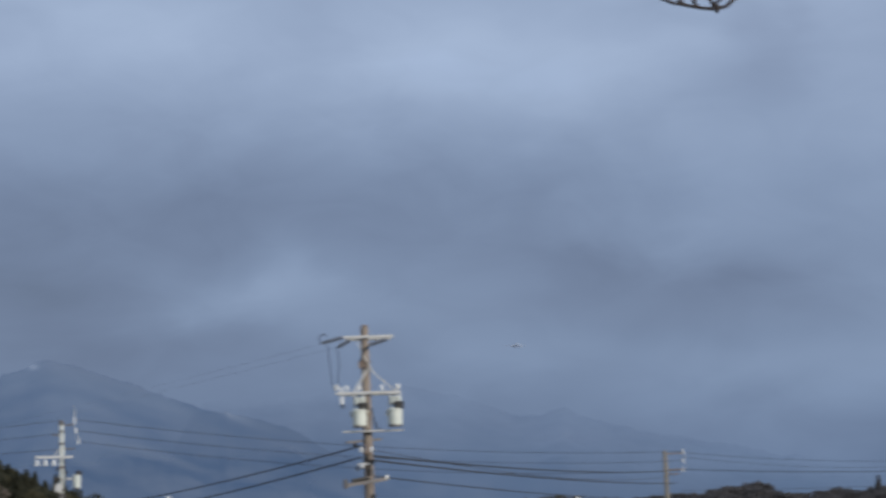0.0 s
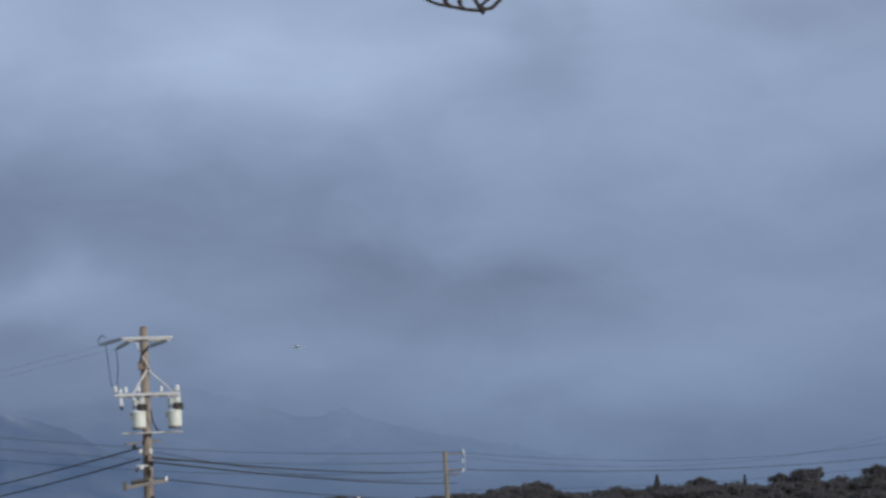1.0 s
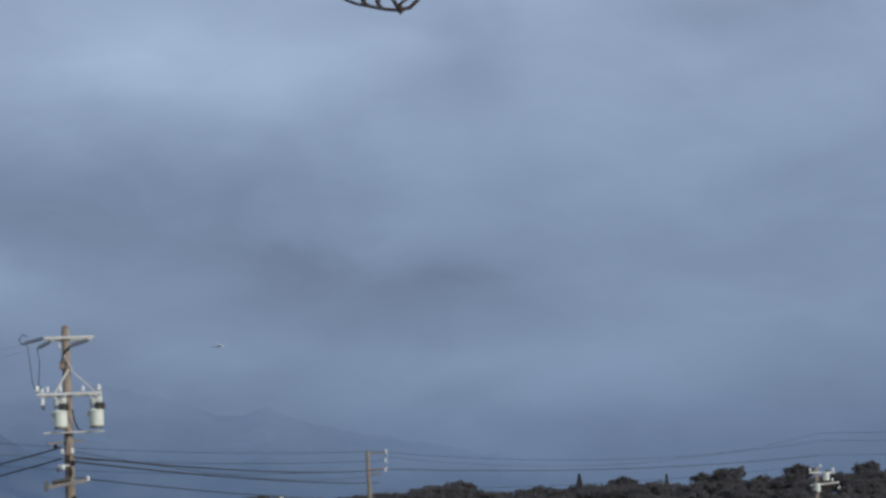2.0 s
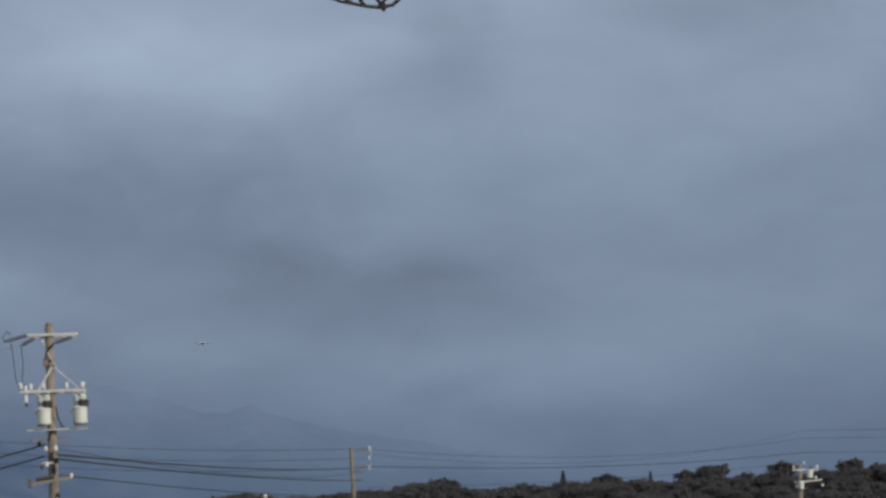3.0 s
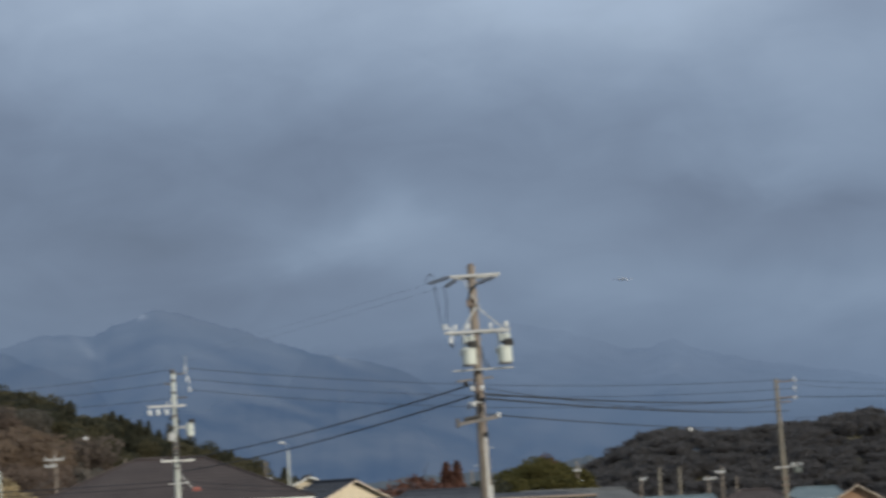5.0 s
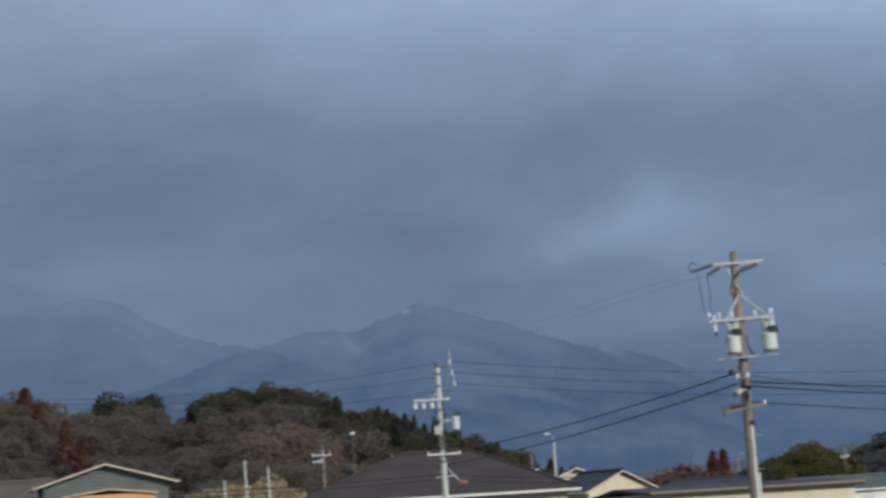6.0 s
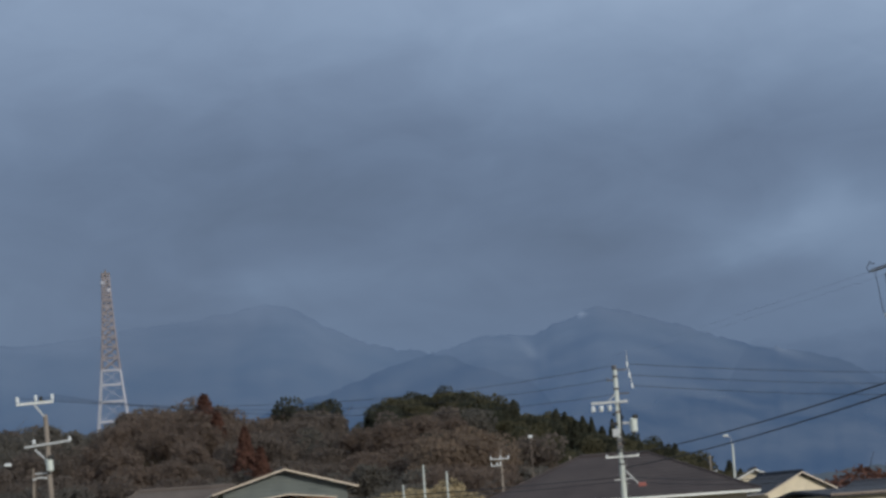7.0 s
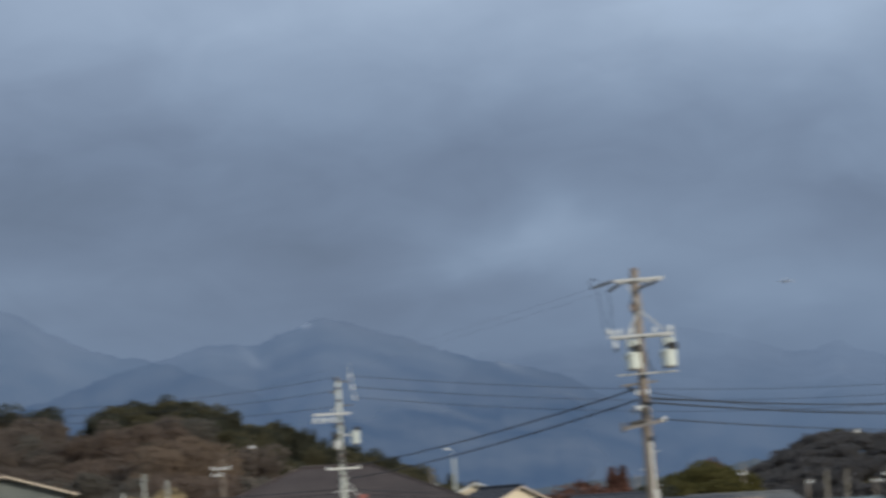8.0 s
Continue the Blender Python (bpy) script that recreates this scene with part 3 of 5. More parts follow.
    part("platform", box(-0.66, -0.3, H - 2.83, 0.95, -0.14, H - 2.79, 0.004), STEEL, p, "thin pale steel platform bar")
    part("drop_cable", tube([(0.12, -0.3, H - 2.2), (0.16, -0.2, H - 2.5), (0.26, -0.16, H - 2.72), (0.42, -0.15, H - 2.84)], 0.02), CABLE, p)
    part("drop_cable", tube([(0.02, -0.16, H - 2.75), (-0.1, -0.18, H - 3.1), (0.0, -0.16, H - 3.5), (0.04, -0.15, H - 4.0)], 0.02), CABLE, p)
    # low-voltage racks
    part("rack_arm", beam((-0.58, -0.3, H - 3.1), (0.36, 0.1, H - 3.02), 0.06, 0.06), DARK_STEEL, p, "dark steel rack arm")
    part("junction_box", box(-0.12, -0.24, H - 3.42, 0.06, -0.12, H - 3.16, 0.02), RUST_STEEL, p)
    for x, z, m in ((-0.35, -3.16, RUBBER), (-0.08, -3.24, BLUE_PORCELAIN), (0.08, -3.3, None), (-0.3, -3.78, BLUE_PORCELAIN), (0.03, -3.85, RUBBER), (-0.04, -3.55, RUBBER), (-0.18, -3.3, None), (-0.17, -3.72, None), (0.1, -3.62, RUBBER)):
        insulator("spool_insulator", (x, -0.2, H + z), p, m, r=0.065, h=0.14)
    part("rack_arm", beam((-0.3, -0.16, H - 3.68), (0.1, -0.16, H - 3.68), 0.05, 0.05), STEEL, p)
    # cable arm below
    a3 = part("cable_arm", beam((-0.64, -0.35, H - 4.24), (0.5, 0.06, H - 4.08), 0.09, 0.1), DARK_STEEL, p, "dark steel cable arm")
    part("end_clamp", box(-0.68, -0.42, H - 4.33, -0.57, -0.3, H - 4.08, 0.01), DARK_STEEL, a3)
    part("end_clamp", box(0.44, -0.04, H - 4.1, 0.51, 0.06, H - 3.98, 0.01), WHITE_TRIM, a3, "white end fitting")
    part("closure", rod((-0.45, -0.34, H - 4.12), (0.0, -0.2, H - 4.05), 0.05), RUBBER, a3, "black cable closure")
    part("fitting", box(0.06, -0.2, H - 4.62, 0.16, -0.1, H - 4.48, 0.02), RUBBER, p)
    part("conduit", rod((0.09, -0.14, -0.5), (0.07, -0.13, H - 4.6), 0.028), WHITE_TRIM, p, "pale plastic conduit up the shaft")
    part("conduit", rod((0.14, -0.11, -0.5), (0.14, -0.1, H - 5.9), 0.045), STEEL, p, "thicker pale conduit sleeve")
    for k in range(9):
        z = H - 4.9 - 0.45 * k
        part("step_bolt", rod(((-0.12 if k % 2 else 0.12), 0, z), ((-0.28 if k % 2 else 0.28), 0, z), 0.01, sides=5), STEEL, s)
    return p


def switch_pole(at, height, lean):
    """The paler pole by the large hipped house."""
    p = thing("utility_pole", Matrix.Translation(at) @ pose(0, 0, 0, 0, lean, 6.0), "pale concrete utility pole with hanging cut-outs and side transformer", "utility pole", "utility poles")
    H = height
    s = shaft(p, H, 0.1, PALE_CONCRETE, label="pale tapered concrete shaft")
    part("cap", turned([(0.12, -0.12), (0.13, 0.02), (0.08, 0.1)], (-0.02, 0, H)), DARK_STEEL, s)
    for z, x1 in ((-0.14, 0.55), (-1.3, 0.62), (-0.62, -0.42)):
        part("bracket", box(min(0, x1), -0.04, H + z - 0.035, max(0, x1), 0.04, H + z + 0.035, 0.005), DARK_STEEL, p)
    insulator("insulator", (-0.4, 0, H - 0.58), p, BLUE_PORCELAIN)
    ins = [(0.62, 0.12), (0.7, -0.42), (0.8, -0.95)]
    for x, z in ins:
        insulator("insulator", (x, -0.05, H + z), p, r=0.06, h=0.26)
    part("rod", tube([(0.55, 0, H - 0.14), (0.64, 0, H + 0.45), (0.62, 0, H + 0.75)], 0.02), STEEL, p)
    part("rod", tube([(0.62, -0.03, H + 0.1), (0.72, -0.03, H - 0.42), (0.82, -0.03, H - 1.05)], 0.02), STEEL, p)
    part("crossarm", box(-1.28, -0.16, H - 1.76, 0.52, -0.06, H - 1.64, 0.008), STEEL, p, "galvanised steel crossarm")
    part("crossarm", box(-1.1, 0.08, H - 1.74, 0.4, 0.16, H - 1.65, 0.008), STEEL, p)
    part("brace", beam((-0.06, -0.12, H - 1.3), (-0.42, -0.12, H - 1.66), 0.05, 0.05), STEEL, p)
    for x in (-1.2, -0.8, -0.38):
        insulator("cutout", (x, -0.14, H - 1.98), p, r=0.12, h=0.3)
    part("control_box", box(-0.42, -0.26, H - 2.86, -0.04, -0.1, H - 2.68, 0.02), RUBBER, p, "black control box")
    part("bracket", box(-0.1, -0.06, H - 2.8, 0.66, 0.06, H - 2.7, 0.01), STEEL, p)
    transformer((0.72, -0.05, H - 2.9), p, 0.18, 0.62)
    part("meter_box", box(-0.34, -0.24, H - 3.4, 0.0, -0.1, H - 3.0, 0.02), STEEL, p, "grey meter box")
    for z in (-3.55, -3.9):
        part("rack", box(-0.16, -0.22, H + z - 0.09, 0.14, -0.1, H + z + 0.09, 0.02), DARK_STEEL, p)
    part("crossarm", box(-0.75, -0.18, H - 4.42, 0.86, -0.09, H - 4.34, 0.008), WHITE_TRIM, p, "white painted crossarm")
    for x in (-0.7, 0.8):
        insulator("insulator", (x, -0.14, H - 4.29), p, r=0.045, h=0.11)
    for z, w, m in ((-0.45, 0.13, DARK_STEEL), (-1.05, 0.14, DARK_STEEL), (-2.2, 0.14, RUST_STEEL), (-3.3, 0.15, DARK_STEEL), (-3.75, 0.15, RUST_STEEL), (-4.1, 0.15, DARK_STEEL), (-4.75, 0.15, DARK_STEEL)):
        part("clamp", turned([(w, -0.05), (w + 0.01, 0), (w, 0.05)], (0, 0, H + z), sides=14), m, s)
    for x, z in ((-0.22, -2.3), (0.2, -2.45), (-0.18, -4.1), (0.18, -3.7)):
        insulator("spool_insulator", (x, -0.16, H + z), p, RUBBER, r=0.07, h=0.16)
    part("riser_cable", tube([(0.1, -0.12, H - 1.8), (0.16, -0.14, H - 2.6), (0.1, -0.14, H - 3.4), (0.12, -0.14, H - 4.6)], 0.03), CABLE, p)
    part("bracket", beam((-0.42, -0.1, H - 5.5), (0.5, -0.1, H - 5.46), 0.05, 0.06), STEEL, p)
    part("stay_rod", rod((0.14, -0.12, H - 5.05), (0.75, -0.14, H - 5.75), 0.025), STEEL, p)
    part("marker", box(0.72, -0.2, H - 5.9, 1.1, -0.1, H - 5.7, 0.03), RED_PAINT, p, "dull red marker plate")
    for k in range(8):
        z = H - 4.8 - 0.45 * k
        part("step_bolt", rod(((-0.1 if k % 2 else 0.1), 0, z), ((-0.26 if k % 2 else 0.26), 0, z), 0.012, sides=5), STEEL, s)
    return p


def side_arm_pole(at, height, lean):
    p = thing("utility_pole", Matrix.Translation(at) @ pose(0, 0, 0, 0, lean, 0), "slim concrete utility pole with two side arms and lower crossarm", "utility pole", "utility poles")
    H = height
    shaft(p, H, 0.115, DARK_CONCRETE, label="slim concrete shaft")
    for z in (-0.2, -1.15, -1.4):
        part("side_arm", box(0, -0.05, H + z - 0.035, 1.1 if z != -1.4 else 0.8, 0.05, H + z + 0.035, 0.005), RUST_STEEL, p, "dark steel side arm")
    for x, z in ((1.1, -0.1), (1.05, -0.65), (1.02, -1.2)):
        insulator("insulator", (x, -0.02, H + z), p, r=0.06, h=0.24)
    part("riser", tube([(1.1, 0, H + 0.05), (1.18, 0, H - 0.4), (1.12, 0, H - 1.2)], 0.02), STEEL, p)
    part("crossarm", box(-0.55, -0.14, H - 5.28, 0.75, -0.05, H - 5.2, 0.008), STEEL, p, "steel crossarm")
    part("rack_box", box(0.62, -0.3, H - 5.62, 1.02, -0.05, H - 5.3, 0.03), GREY_CLAD, p, "grey equipment box")
    for x in (0.5, 0.7, 1.0):
        insulator("insulator", (x, -0.2, H - 5.12), p, r=0.06, h=0.22)
    for z in (-5.9, -6.3, -6.7):
        part("rack", box(-0.2, -0.2, H + z - 0.06, 0.2, -0.08, H + z + 0.06, 0.02), RUST_STEEL, p)
    return p


def twin_arm_pole(at, height, lean):
    """The pole whose upper arm stands off to one side on a knee brace."""
    p = thing("utility_pole", Matrix.Translation(at) @ pose(0, 0, 0, 0, lean, 0), "tan concrete utility pole with offset double crossarms", "utility pole", "utility poles")
    H = height
    shaft(p, H - 0.7, 0.1, CONCRETE, label="tan concrete shaft")
    part("knee_brace", beam((-0.02, -0.1, H - 0.78), (-0.45, -0.1, H - 0.2), 0.07, 0.08), STEEL, p)
    part("crossarm", box(-1.3, -0.15, H - 0.2, 0.45, -0.05, H - 0.08, 0.008), WHITE_TRIM, p, "pale steel crossarm")
    for x in (-1.24, -0.36, 0.42):
        insulator("insulator", (x, -0.1, H + 0.08), p, r=0.1, h=0.28)
    insulator("insulator", (-0.12, -0.1, H + 0.04), p, RUBBER, r=0.1, h=0.24)
    part("crossarm", beam((-1.05, -0.12, H - 2.12), (1.12, -0.12, H - 1.98), 0.1, 0.11), STEEL, p, "pale steel crossarm")
    for x in (-0.6, 1.1):
        insulator("insulator", (x, -0.12, H - 1.9), p, r=0.09, h=0.22)
    part("knee_brace", beam((-0.1, -0.1, H - 2.75), (-0.58, -0.1, H - 2.25), 0.06, 0.08), STEEL, p)
    transformer((0.12, -0.3, H - 3.05), p, 0.17, 0.5)
    part("bracket", box(-0.75, -0.1, H - 3.4, 0.1, -0.02, H - 3.32, 0.01), STEEL, p)
    part("arm_post", rod((-0.8, -0.1, H - 4.6), (-0.72, -0.1, H - 3.1), 0.07), CONCRETE, p)
    part("lamp_arm", tube([(-0.1, -0.1, H - 3.6), (-0.5, -0.15, H - 3.55), (-0.75, -0.2, H - 3.65)], 0.05), STEEL, p)
    return p


def small_pole(bearing, dist, el, arms=(), mat=CONCRETE, r=0.07, name="utility_pole", label="slim weathered concrete pole in the town"):
    foot = spot(bearing, dist)
    foot.z = ground_z(foot.x, foot.y)
    H = rise(el, dist) - foot.z
    p = thing(name, Matrix.Translation(foot), label, "utility pole", "small poles")
    shaft(p, H, r, mat)
    for z, half, off in arms:
        part("crossarm", box(off - half, -0.14, H - z - 0.06, off + half, -0.04, H - z + 0.06, 0.01), STEEL, p)
        for x in (-half * 0.9, half * 0.9, 0.1):
            insulator("insulator", (off + x, -0.1, H - z + 0.14), p, r=0.06, h=0.2)
    return p


DA, DB, DC, DE = 90.0, 165.0, 200.0, 155.0
pole_a_top = Vector((*spot(-1.31, DA).xy, rise(4.34, DA)))
foot_a = spot(-1.19, DA)
pole_a = transformer_pole(foot_a, pole_a_top.z, -1.3)
pole_b = switch_pole(spot(-6.478, DB), rise(2.76, DB), -0.3)
foot_c = spot(3.86, DC)
pole_c = side_arm_pole(foot_c, rise(2.17, DC), -2.2)
pole_e = twin_arm_pole(spot(-16.12, DE), rise(2.86, DE), -1.0)

# pole with a cluster of pale gear, far along the road
foot_d = spot(11.32, 260)
foot_d.z = ground_z(foot_d.x, foot_d.y)
pole_d = thing("utility_pole", Matrix.Translation(foot_d), "concrete utility pole with a crowded pale equipment cluster", "utility pole", "utility poles")
HD = rise(1.72, 260) - foot_d.z
shaft(pole_d, HD, 0.13, CONCRETE)
part("crossarm", box(-0.6, -0.15, HD - 0.5, 1.4, -0.05, HD - 0.36, 0.01), STEEL, pole_d, "pale steel crossarm")
part("crossarm", beam((-0.5, -0.1, HD - 1.4), (1.7, -0.1, HD - 1.2), 0.1, 0.12), STEEL, pole_d)
transformer((0.7, -0.25, HD - 0.75), pole_d, 0.25, 0.6)
transformer((0.0, -0.3, HD - 1.6), pole_d, 0.22, 0.6)
for dx, dz in ((-0.5, -0.2), (1.3, -0.2), (-0.3, -1.7), (1.2, -1.0), (1.7, -1.6), (0.3, 0.1)):
    insulator("insulator", (dx, -0.1, HD + dz), pole_d, r=0.1, h=0.24)

small_pole(-8.53, 260, 1.5, ((0.7, 0.75, -0.1), (1.2, 0.4, -0.4)))
small_pole(-9.86, 230, 1.33, mat=PALE_CONCRETE, r=0.06)
small_pole(-9.47, 230, 1.2, mat=PALE_CONCRETE, r=0.06)
small_pole(-10.22, 230, 1.02, mat=PALE_CONCRETE, r=0.06)
small_pole(-7.36, 300, 1.32)
small_pole(-4.99, 300, 1.16, ((1.6, 0.3, 0.2),))
small_pole(0.29, 320, 0.93, ((0.9, 0.35, 0), (2.0, 0.3, 0.2)))
small_pole(1.36, 320, 0.62, ((0.3, 0.3, 0.2),), CONCRETE)
small_pole(1.68, 320, 0.76, (), DARK_CONCRETE, 0.12)
small_pole(2.02, 320, 0.76, (), DARK_CONCRETE, 0.11)
small_pole(2.5, 320, 0.6, ((0.4, 0.6, 0.2),), CONCRETE)
small_pole(2.74, 320, 0.74, ((0.6, 0.45, -0.2),), CONCRETE)
small_pole(2.98, 320, 0.55, (), CONCRETE)
small_pole(-2.04, 300, 0.74)
small_pole(-1.5, 300, 0.86)
small_pole(-12.9, 300, 0.9)

# street lamp beside the hipped house
lamp_foot = spot(-4.6, 230)
street_lamp = thing("street_lamp", Matrix.Translation(lamp_foot), "tall pale steel street lamp with a bright head", "street lamp")
HL = rise(1.32, 230)
shaft(street_lamp, HL, 0.065, PALE_CONCRETE)
part("arm", tube([(0, 0, HL - 0.05), (-0.05, 0, HL + 0.4), (-0.3, -0.1, HL + 0.62)], 0.02), STEEL, street_lamp)
part("lamp_head", box(-0.58, -0.2, HL + 0.55, -0.26, 0.1, HL + 0.68, 0.04), WHITE_TRIM, street_lamp, "pale lamp head")


# street lamp on a long arm near the offset-arm pole
arm_foot = spot(-17.35, 150)
arm_lamp = thing("street_lamp", Matrix.Translation(arm_foot), "street lamp with a white head on a long arm", "street lamp")
HR = rise(1.75, 150)
shaft(arm_lamp, HR, 0.07, DARK_CONCRETE)
part("arm", tube([(0, 0, HR - 0.2), (0.7, -0.05, HR + 0.02), (1.25, -0.1, HR + 0.06)], 0.03), DARK_STEEL, arm_lamp)
part("lamp_head", box(1.2, -0.2, HR + 0.02, 1.5, 0.0, HR + 0.16, 0.04), PORCELAIN, arm_lamp, "white lamp head")

# small lamp on the wooded slope and a white marker on the far crest
slope_foot = spot(-8.00, 346)
slope_foot.z = ground_z(slope_foot.x, slope_foot.y)
HS = rise(1.67, 346) - slope_foot.z
slope_lamp = thing("street_lamp", Matrix.Translation(slope_foot), "small street lamp with white head on wooded slope", "street lamp")
shaft(slope_lamp, HS, 0.035, RUST_STEEL, 1 / 400)
part("lamp_head", box(-0.2, -0.4, HS - 0.05, 0.2, 0.0, HS + 0.22, 0.05), PORCELAIN, slope_lamp, "white lamp head")
crest_foot = spot(2.24, 668)
crest_foot.z = ground_z(crest_foot.x, crest_foot.y)
HW = rise(1.42, 668) - crest_foot.z
marker = thing("marker_post", Matrix.Translation(crest_foot), "white marker post on the far hill crest", "post")
part("post", box(-0.25, -0.25, -0.5, 0.25, 0.25, HW, 0.05), DARK_CONCRETE, marker)
part("panel", box(-0.3, -0.35, HW - 0.9, 0.35, -0.26, HW - 0.1, 0.02), WHITE_TRIM, marker, "white panel")


# ---------------------------------------------------------------- cables
def on(ob, x, y, z):
    bpy.context.view_layer.update()
    return ob.matrix_world @ Vector((x, y, z))


def cable(a, b, sag, r=0.02, label="black overhead cable sagging between utility poles"):
    pts = []
    for i in range(25):
        k = i / 24
        p = Vector(a).lerp(Vector(b), k)
        p.z -= sag * 4 * k * (1 - k)
        pts.append(p)
    bm = tube(pts, r, 5)
    me = bpy.data.meshes.new("overhead_cable")
    bm.to_mesh(me)
    bm.free()
    me.materials.append(CABLE)
    tagged(new("overhead_cable", me), label, "cable", "overhead cables")


HA, HB, HC, HE = pole_a_top.z, rise(2.76, DB), rise(2.17, DC), rise(2.86, DE)
# between the transformer pole and the slim pole, and on to the next
for z, zc, sag, r in ((-3.46, -1.2, 0.25, 0.026), (-3.58, -1.95, 0.2, 0.026), (-4.0, -2.9, 0.2, 0.018), (-3.3, -1.5, 0.5, 0.011)):
    cable(on(pole_a, 0.1, -0.1, HA + z), on(pole_c, 0.6, 0, HC + zc), sag, r)
for zc, zd, sag, r in ((-1.15, 0.9, 0.5, 0.022), (-0.15, 2.0, 0.9, 0.012), (-2.4, 0.2, 0.4, 0.014), (-0.4, 2.6, 1.4, 0.009)):
    cable(on(pole_c, 0.9, 0, HC + zc), on(pole_d, 0.3, 0, HD + zd), sag, r)
for zd in (0.9, 2.0, 2.6):
    cable(on(pole_d, 0.3, 0, HD + zd), spot(20, 260, HD + zd + 1.5), 0.6, 0.012)
# transformer pole to the pale pole
for z, zb, sag, r in ((-3.2, -4.3, 0.2, 0.024), (-3.5, -4.9, 0.2, 0.024)):
    cable(on(pole_a, -0.2, -0.15, HA + z), on(pole_b, 0.3, -0.1, HB + zb), sag, r)
# high-voltage wires from the pale pole, past the transformer pole, to the slim pole
for (x, z), zc, sag in zip(((0.66, 0.12), (0.74, -0.42), (0.84, -0.95)), (-0.1, -0.65, -1.2), (0.62, 0.68, 0.74)):
    cable(on(pole_b, x, -0.05, HB + z), on(pole_c, 1.08, 0, HC + zc), sag, 0.013)
for x, z, xe in ((-0.1, 0.1, -1.24), (-0.4, -0.58, -0.36), (0.1, -1.3, 0.42)):
    cable(on(pole_b, x, 0, HB + z), on(pole_e, xe, -0.1, HE + 0.15), 1.0, 0.011)
# telephone cables low along the street, past the large hipped house
for el, r in ((0.90, 0.022), (0.82, 0.018)):
    cable(spot(-3.9, 178, rise(el - 0.2, 178)), on(pole_b, 0.1, -0.14, rise(el, DB)), 0.12, r)
    cable(on(pole_b, -0.1, -0.14, rise(el, DB)), on(pole_e, 0.1, -0.12, rise(el + 0.1, DE)), 0.3, r)
# thin lines from the top arm off to the hill
for x, z, el in ((-1.15, -0.46, 2.3), (-0.72, -0.56, 2.22)):
    cable(on(pole_a, x, -0.6, HA + z), spot(-9.6, 468, rise(el, 468)), 0.3, 0.0024, "thin grey overhead wire leaving the top crossarm")


# ---------------------------------------------------------------- lattice tower on the far ridge
def lattice_tower(bearing, dist, el_top):
    foot = spot(bearing, dist)
    foot.z = ground_z(foot.x, foot.y) - 1.0
    H = rise(el_top, dist) - foot.z
    t = thing("lattice_tower", Matrix.Translation(foot) @ pose(0, 0, 0, 0, 0, 12), "tall tapering lattice tower with red and white bands, haze mixed into the paint", "tower")

    def half(z):
        k = z / H
        return 5.6 * (1 - k) ** 1.6 + 1.7 * (1 - 0.15 * k)

    levels = [0.0]
    while levels[-1] < H - 1.5:
        levels.append(min(H, levels[-1] + max(1.9, 1.35 * half(levels[-1]))))
    corners = ((1, 1), (-1, 1), (-1, -1), (1, -1))
    for i, (z0, z1) in enumerate(zip(levels, levels[1:])):
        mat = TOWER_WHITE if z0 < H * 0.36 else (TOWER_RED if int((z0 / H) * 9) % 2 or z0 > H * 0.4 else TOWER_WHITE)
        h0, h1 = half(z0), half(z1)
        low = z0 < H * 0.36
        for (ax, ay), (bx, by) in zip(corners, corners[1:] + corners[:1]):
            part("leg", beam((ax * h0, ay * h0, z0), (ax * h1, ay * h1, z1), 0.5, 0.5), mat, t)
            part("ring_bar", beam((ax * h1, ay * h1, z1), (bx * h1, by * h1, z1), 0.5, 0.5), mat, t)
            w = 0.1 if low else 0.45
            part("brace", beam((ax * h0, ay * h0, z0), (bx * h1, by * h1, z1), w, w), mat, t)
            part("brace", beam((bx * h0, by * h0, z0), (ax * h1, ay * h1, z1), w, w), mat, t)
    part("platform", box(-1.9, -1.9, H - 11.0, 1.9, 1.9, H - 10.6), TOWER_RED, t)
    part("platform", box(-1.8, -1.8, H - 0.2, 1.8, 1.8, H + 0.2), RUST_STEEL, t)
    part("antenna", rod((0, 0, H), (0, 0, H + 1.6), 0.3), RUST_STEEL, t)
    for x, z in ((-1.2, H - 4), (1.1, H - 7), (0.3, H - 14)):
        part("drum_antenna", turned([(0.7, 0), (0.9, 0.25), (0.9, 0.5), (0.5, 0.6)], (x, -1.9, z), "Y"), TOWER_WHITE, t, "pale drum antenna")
    return t


lattice_tower(-15.03, 1400, 4.92)


# ---------------------------------------------------------------- houses
def quad(bm, *pts):
    return bm.faces.new([bm.verts.new(p) for p in pts])


def slab(pts, thick):
    """A flat sheet of roof with thickness."""
    bm = bmesh.new()
    f = quad(bm, *pts)
    n = (Vector(pts[1]) - Vector(pts[0])).cross(Vector(pts[2]) - Vector(pts[0])).normalized()
    if n.z < 0:
        n = -n
    ext = bmesh.ops.extrude_face_region(bm, geom=[f])
    bmesh.ops.translate(bm, verts=[v for v in ext["geom"] if isinstance(v, bmesh.types.BMVert)], vec=-n * thick)
    return bm


def tile_rows(parent, a, b, c, d, mat, rows, name="tile_course"):
    """Raised courses across a roof plane: a-b is the eave, d-c the ridge."""
    a, b, c, d = map(Vector, (a, b, c, d))
    n = (b - a).cross(d - a).normalized()
    if n.z < 0:
        n = -n
    for i in range(1, rows):
        k = i / rows
        p, q = a.lerp(d, k) - n * 0.014, b.lerp(c, k) - n * 0.014
        if (q - p).length > 0.2:
            part(name, beam(p, q, 0.04, 0.045), mat, parent)


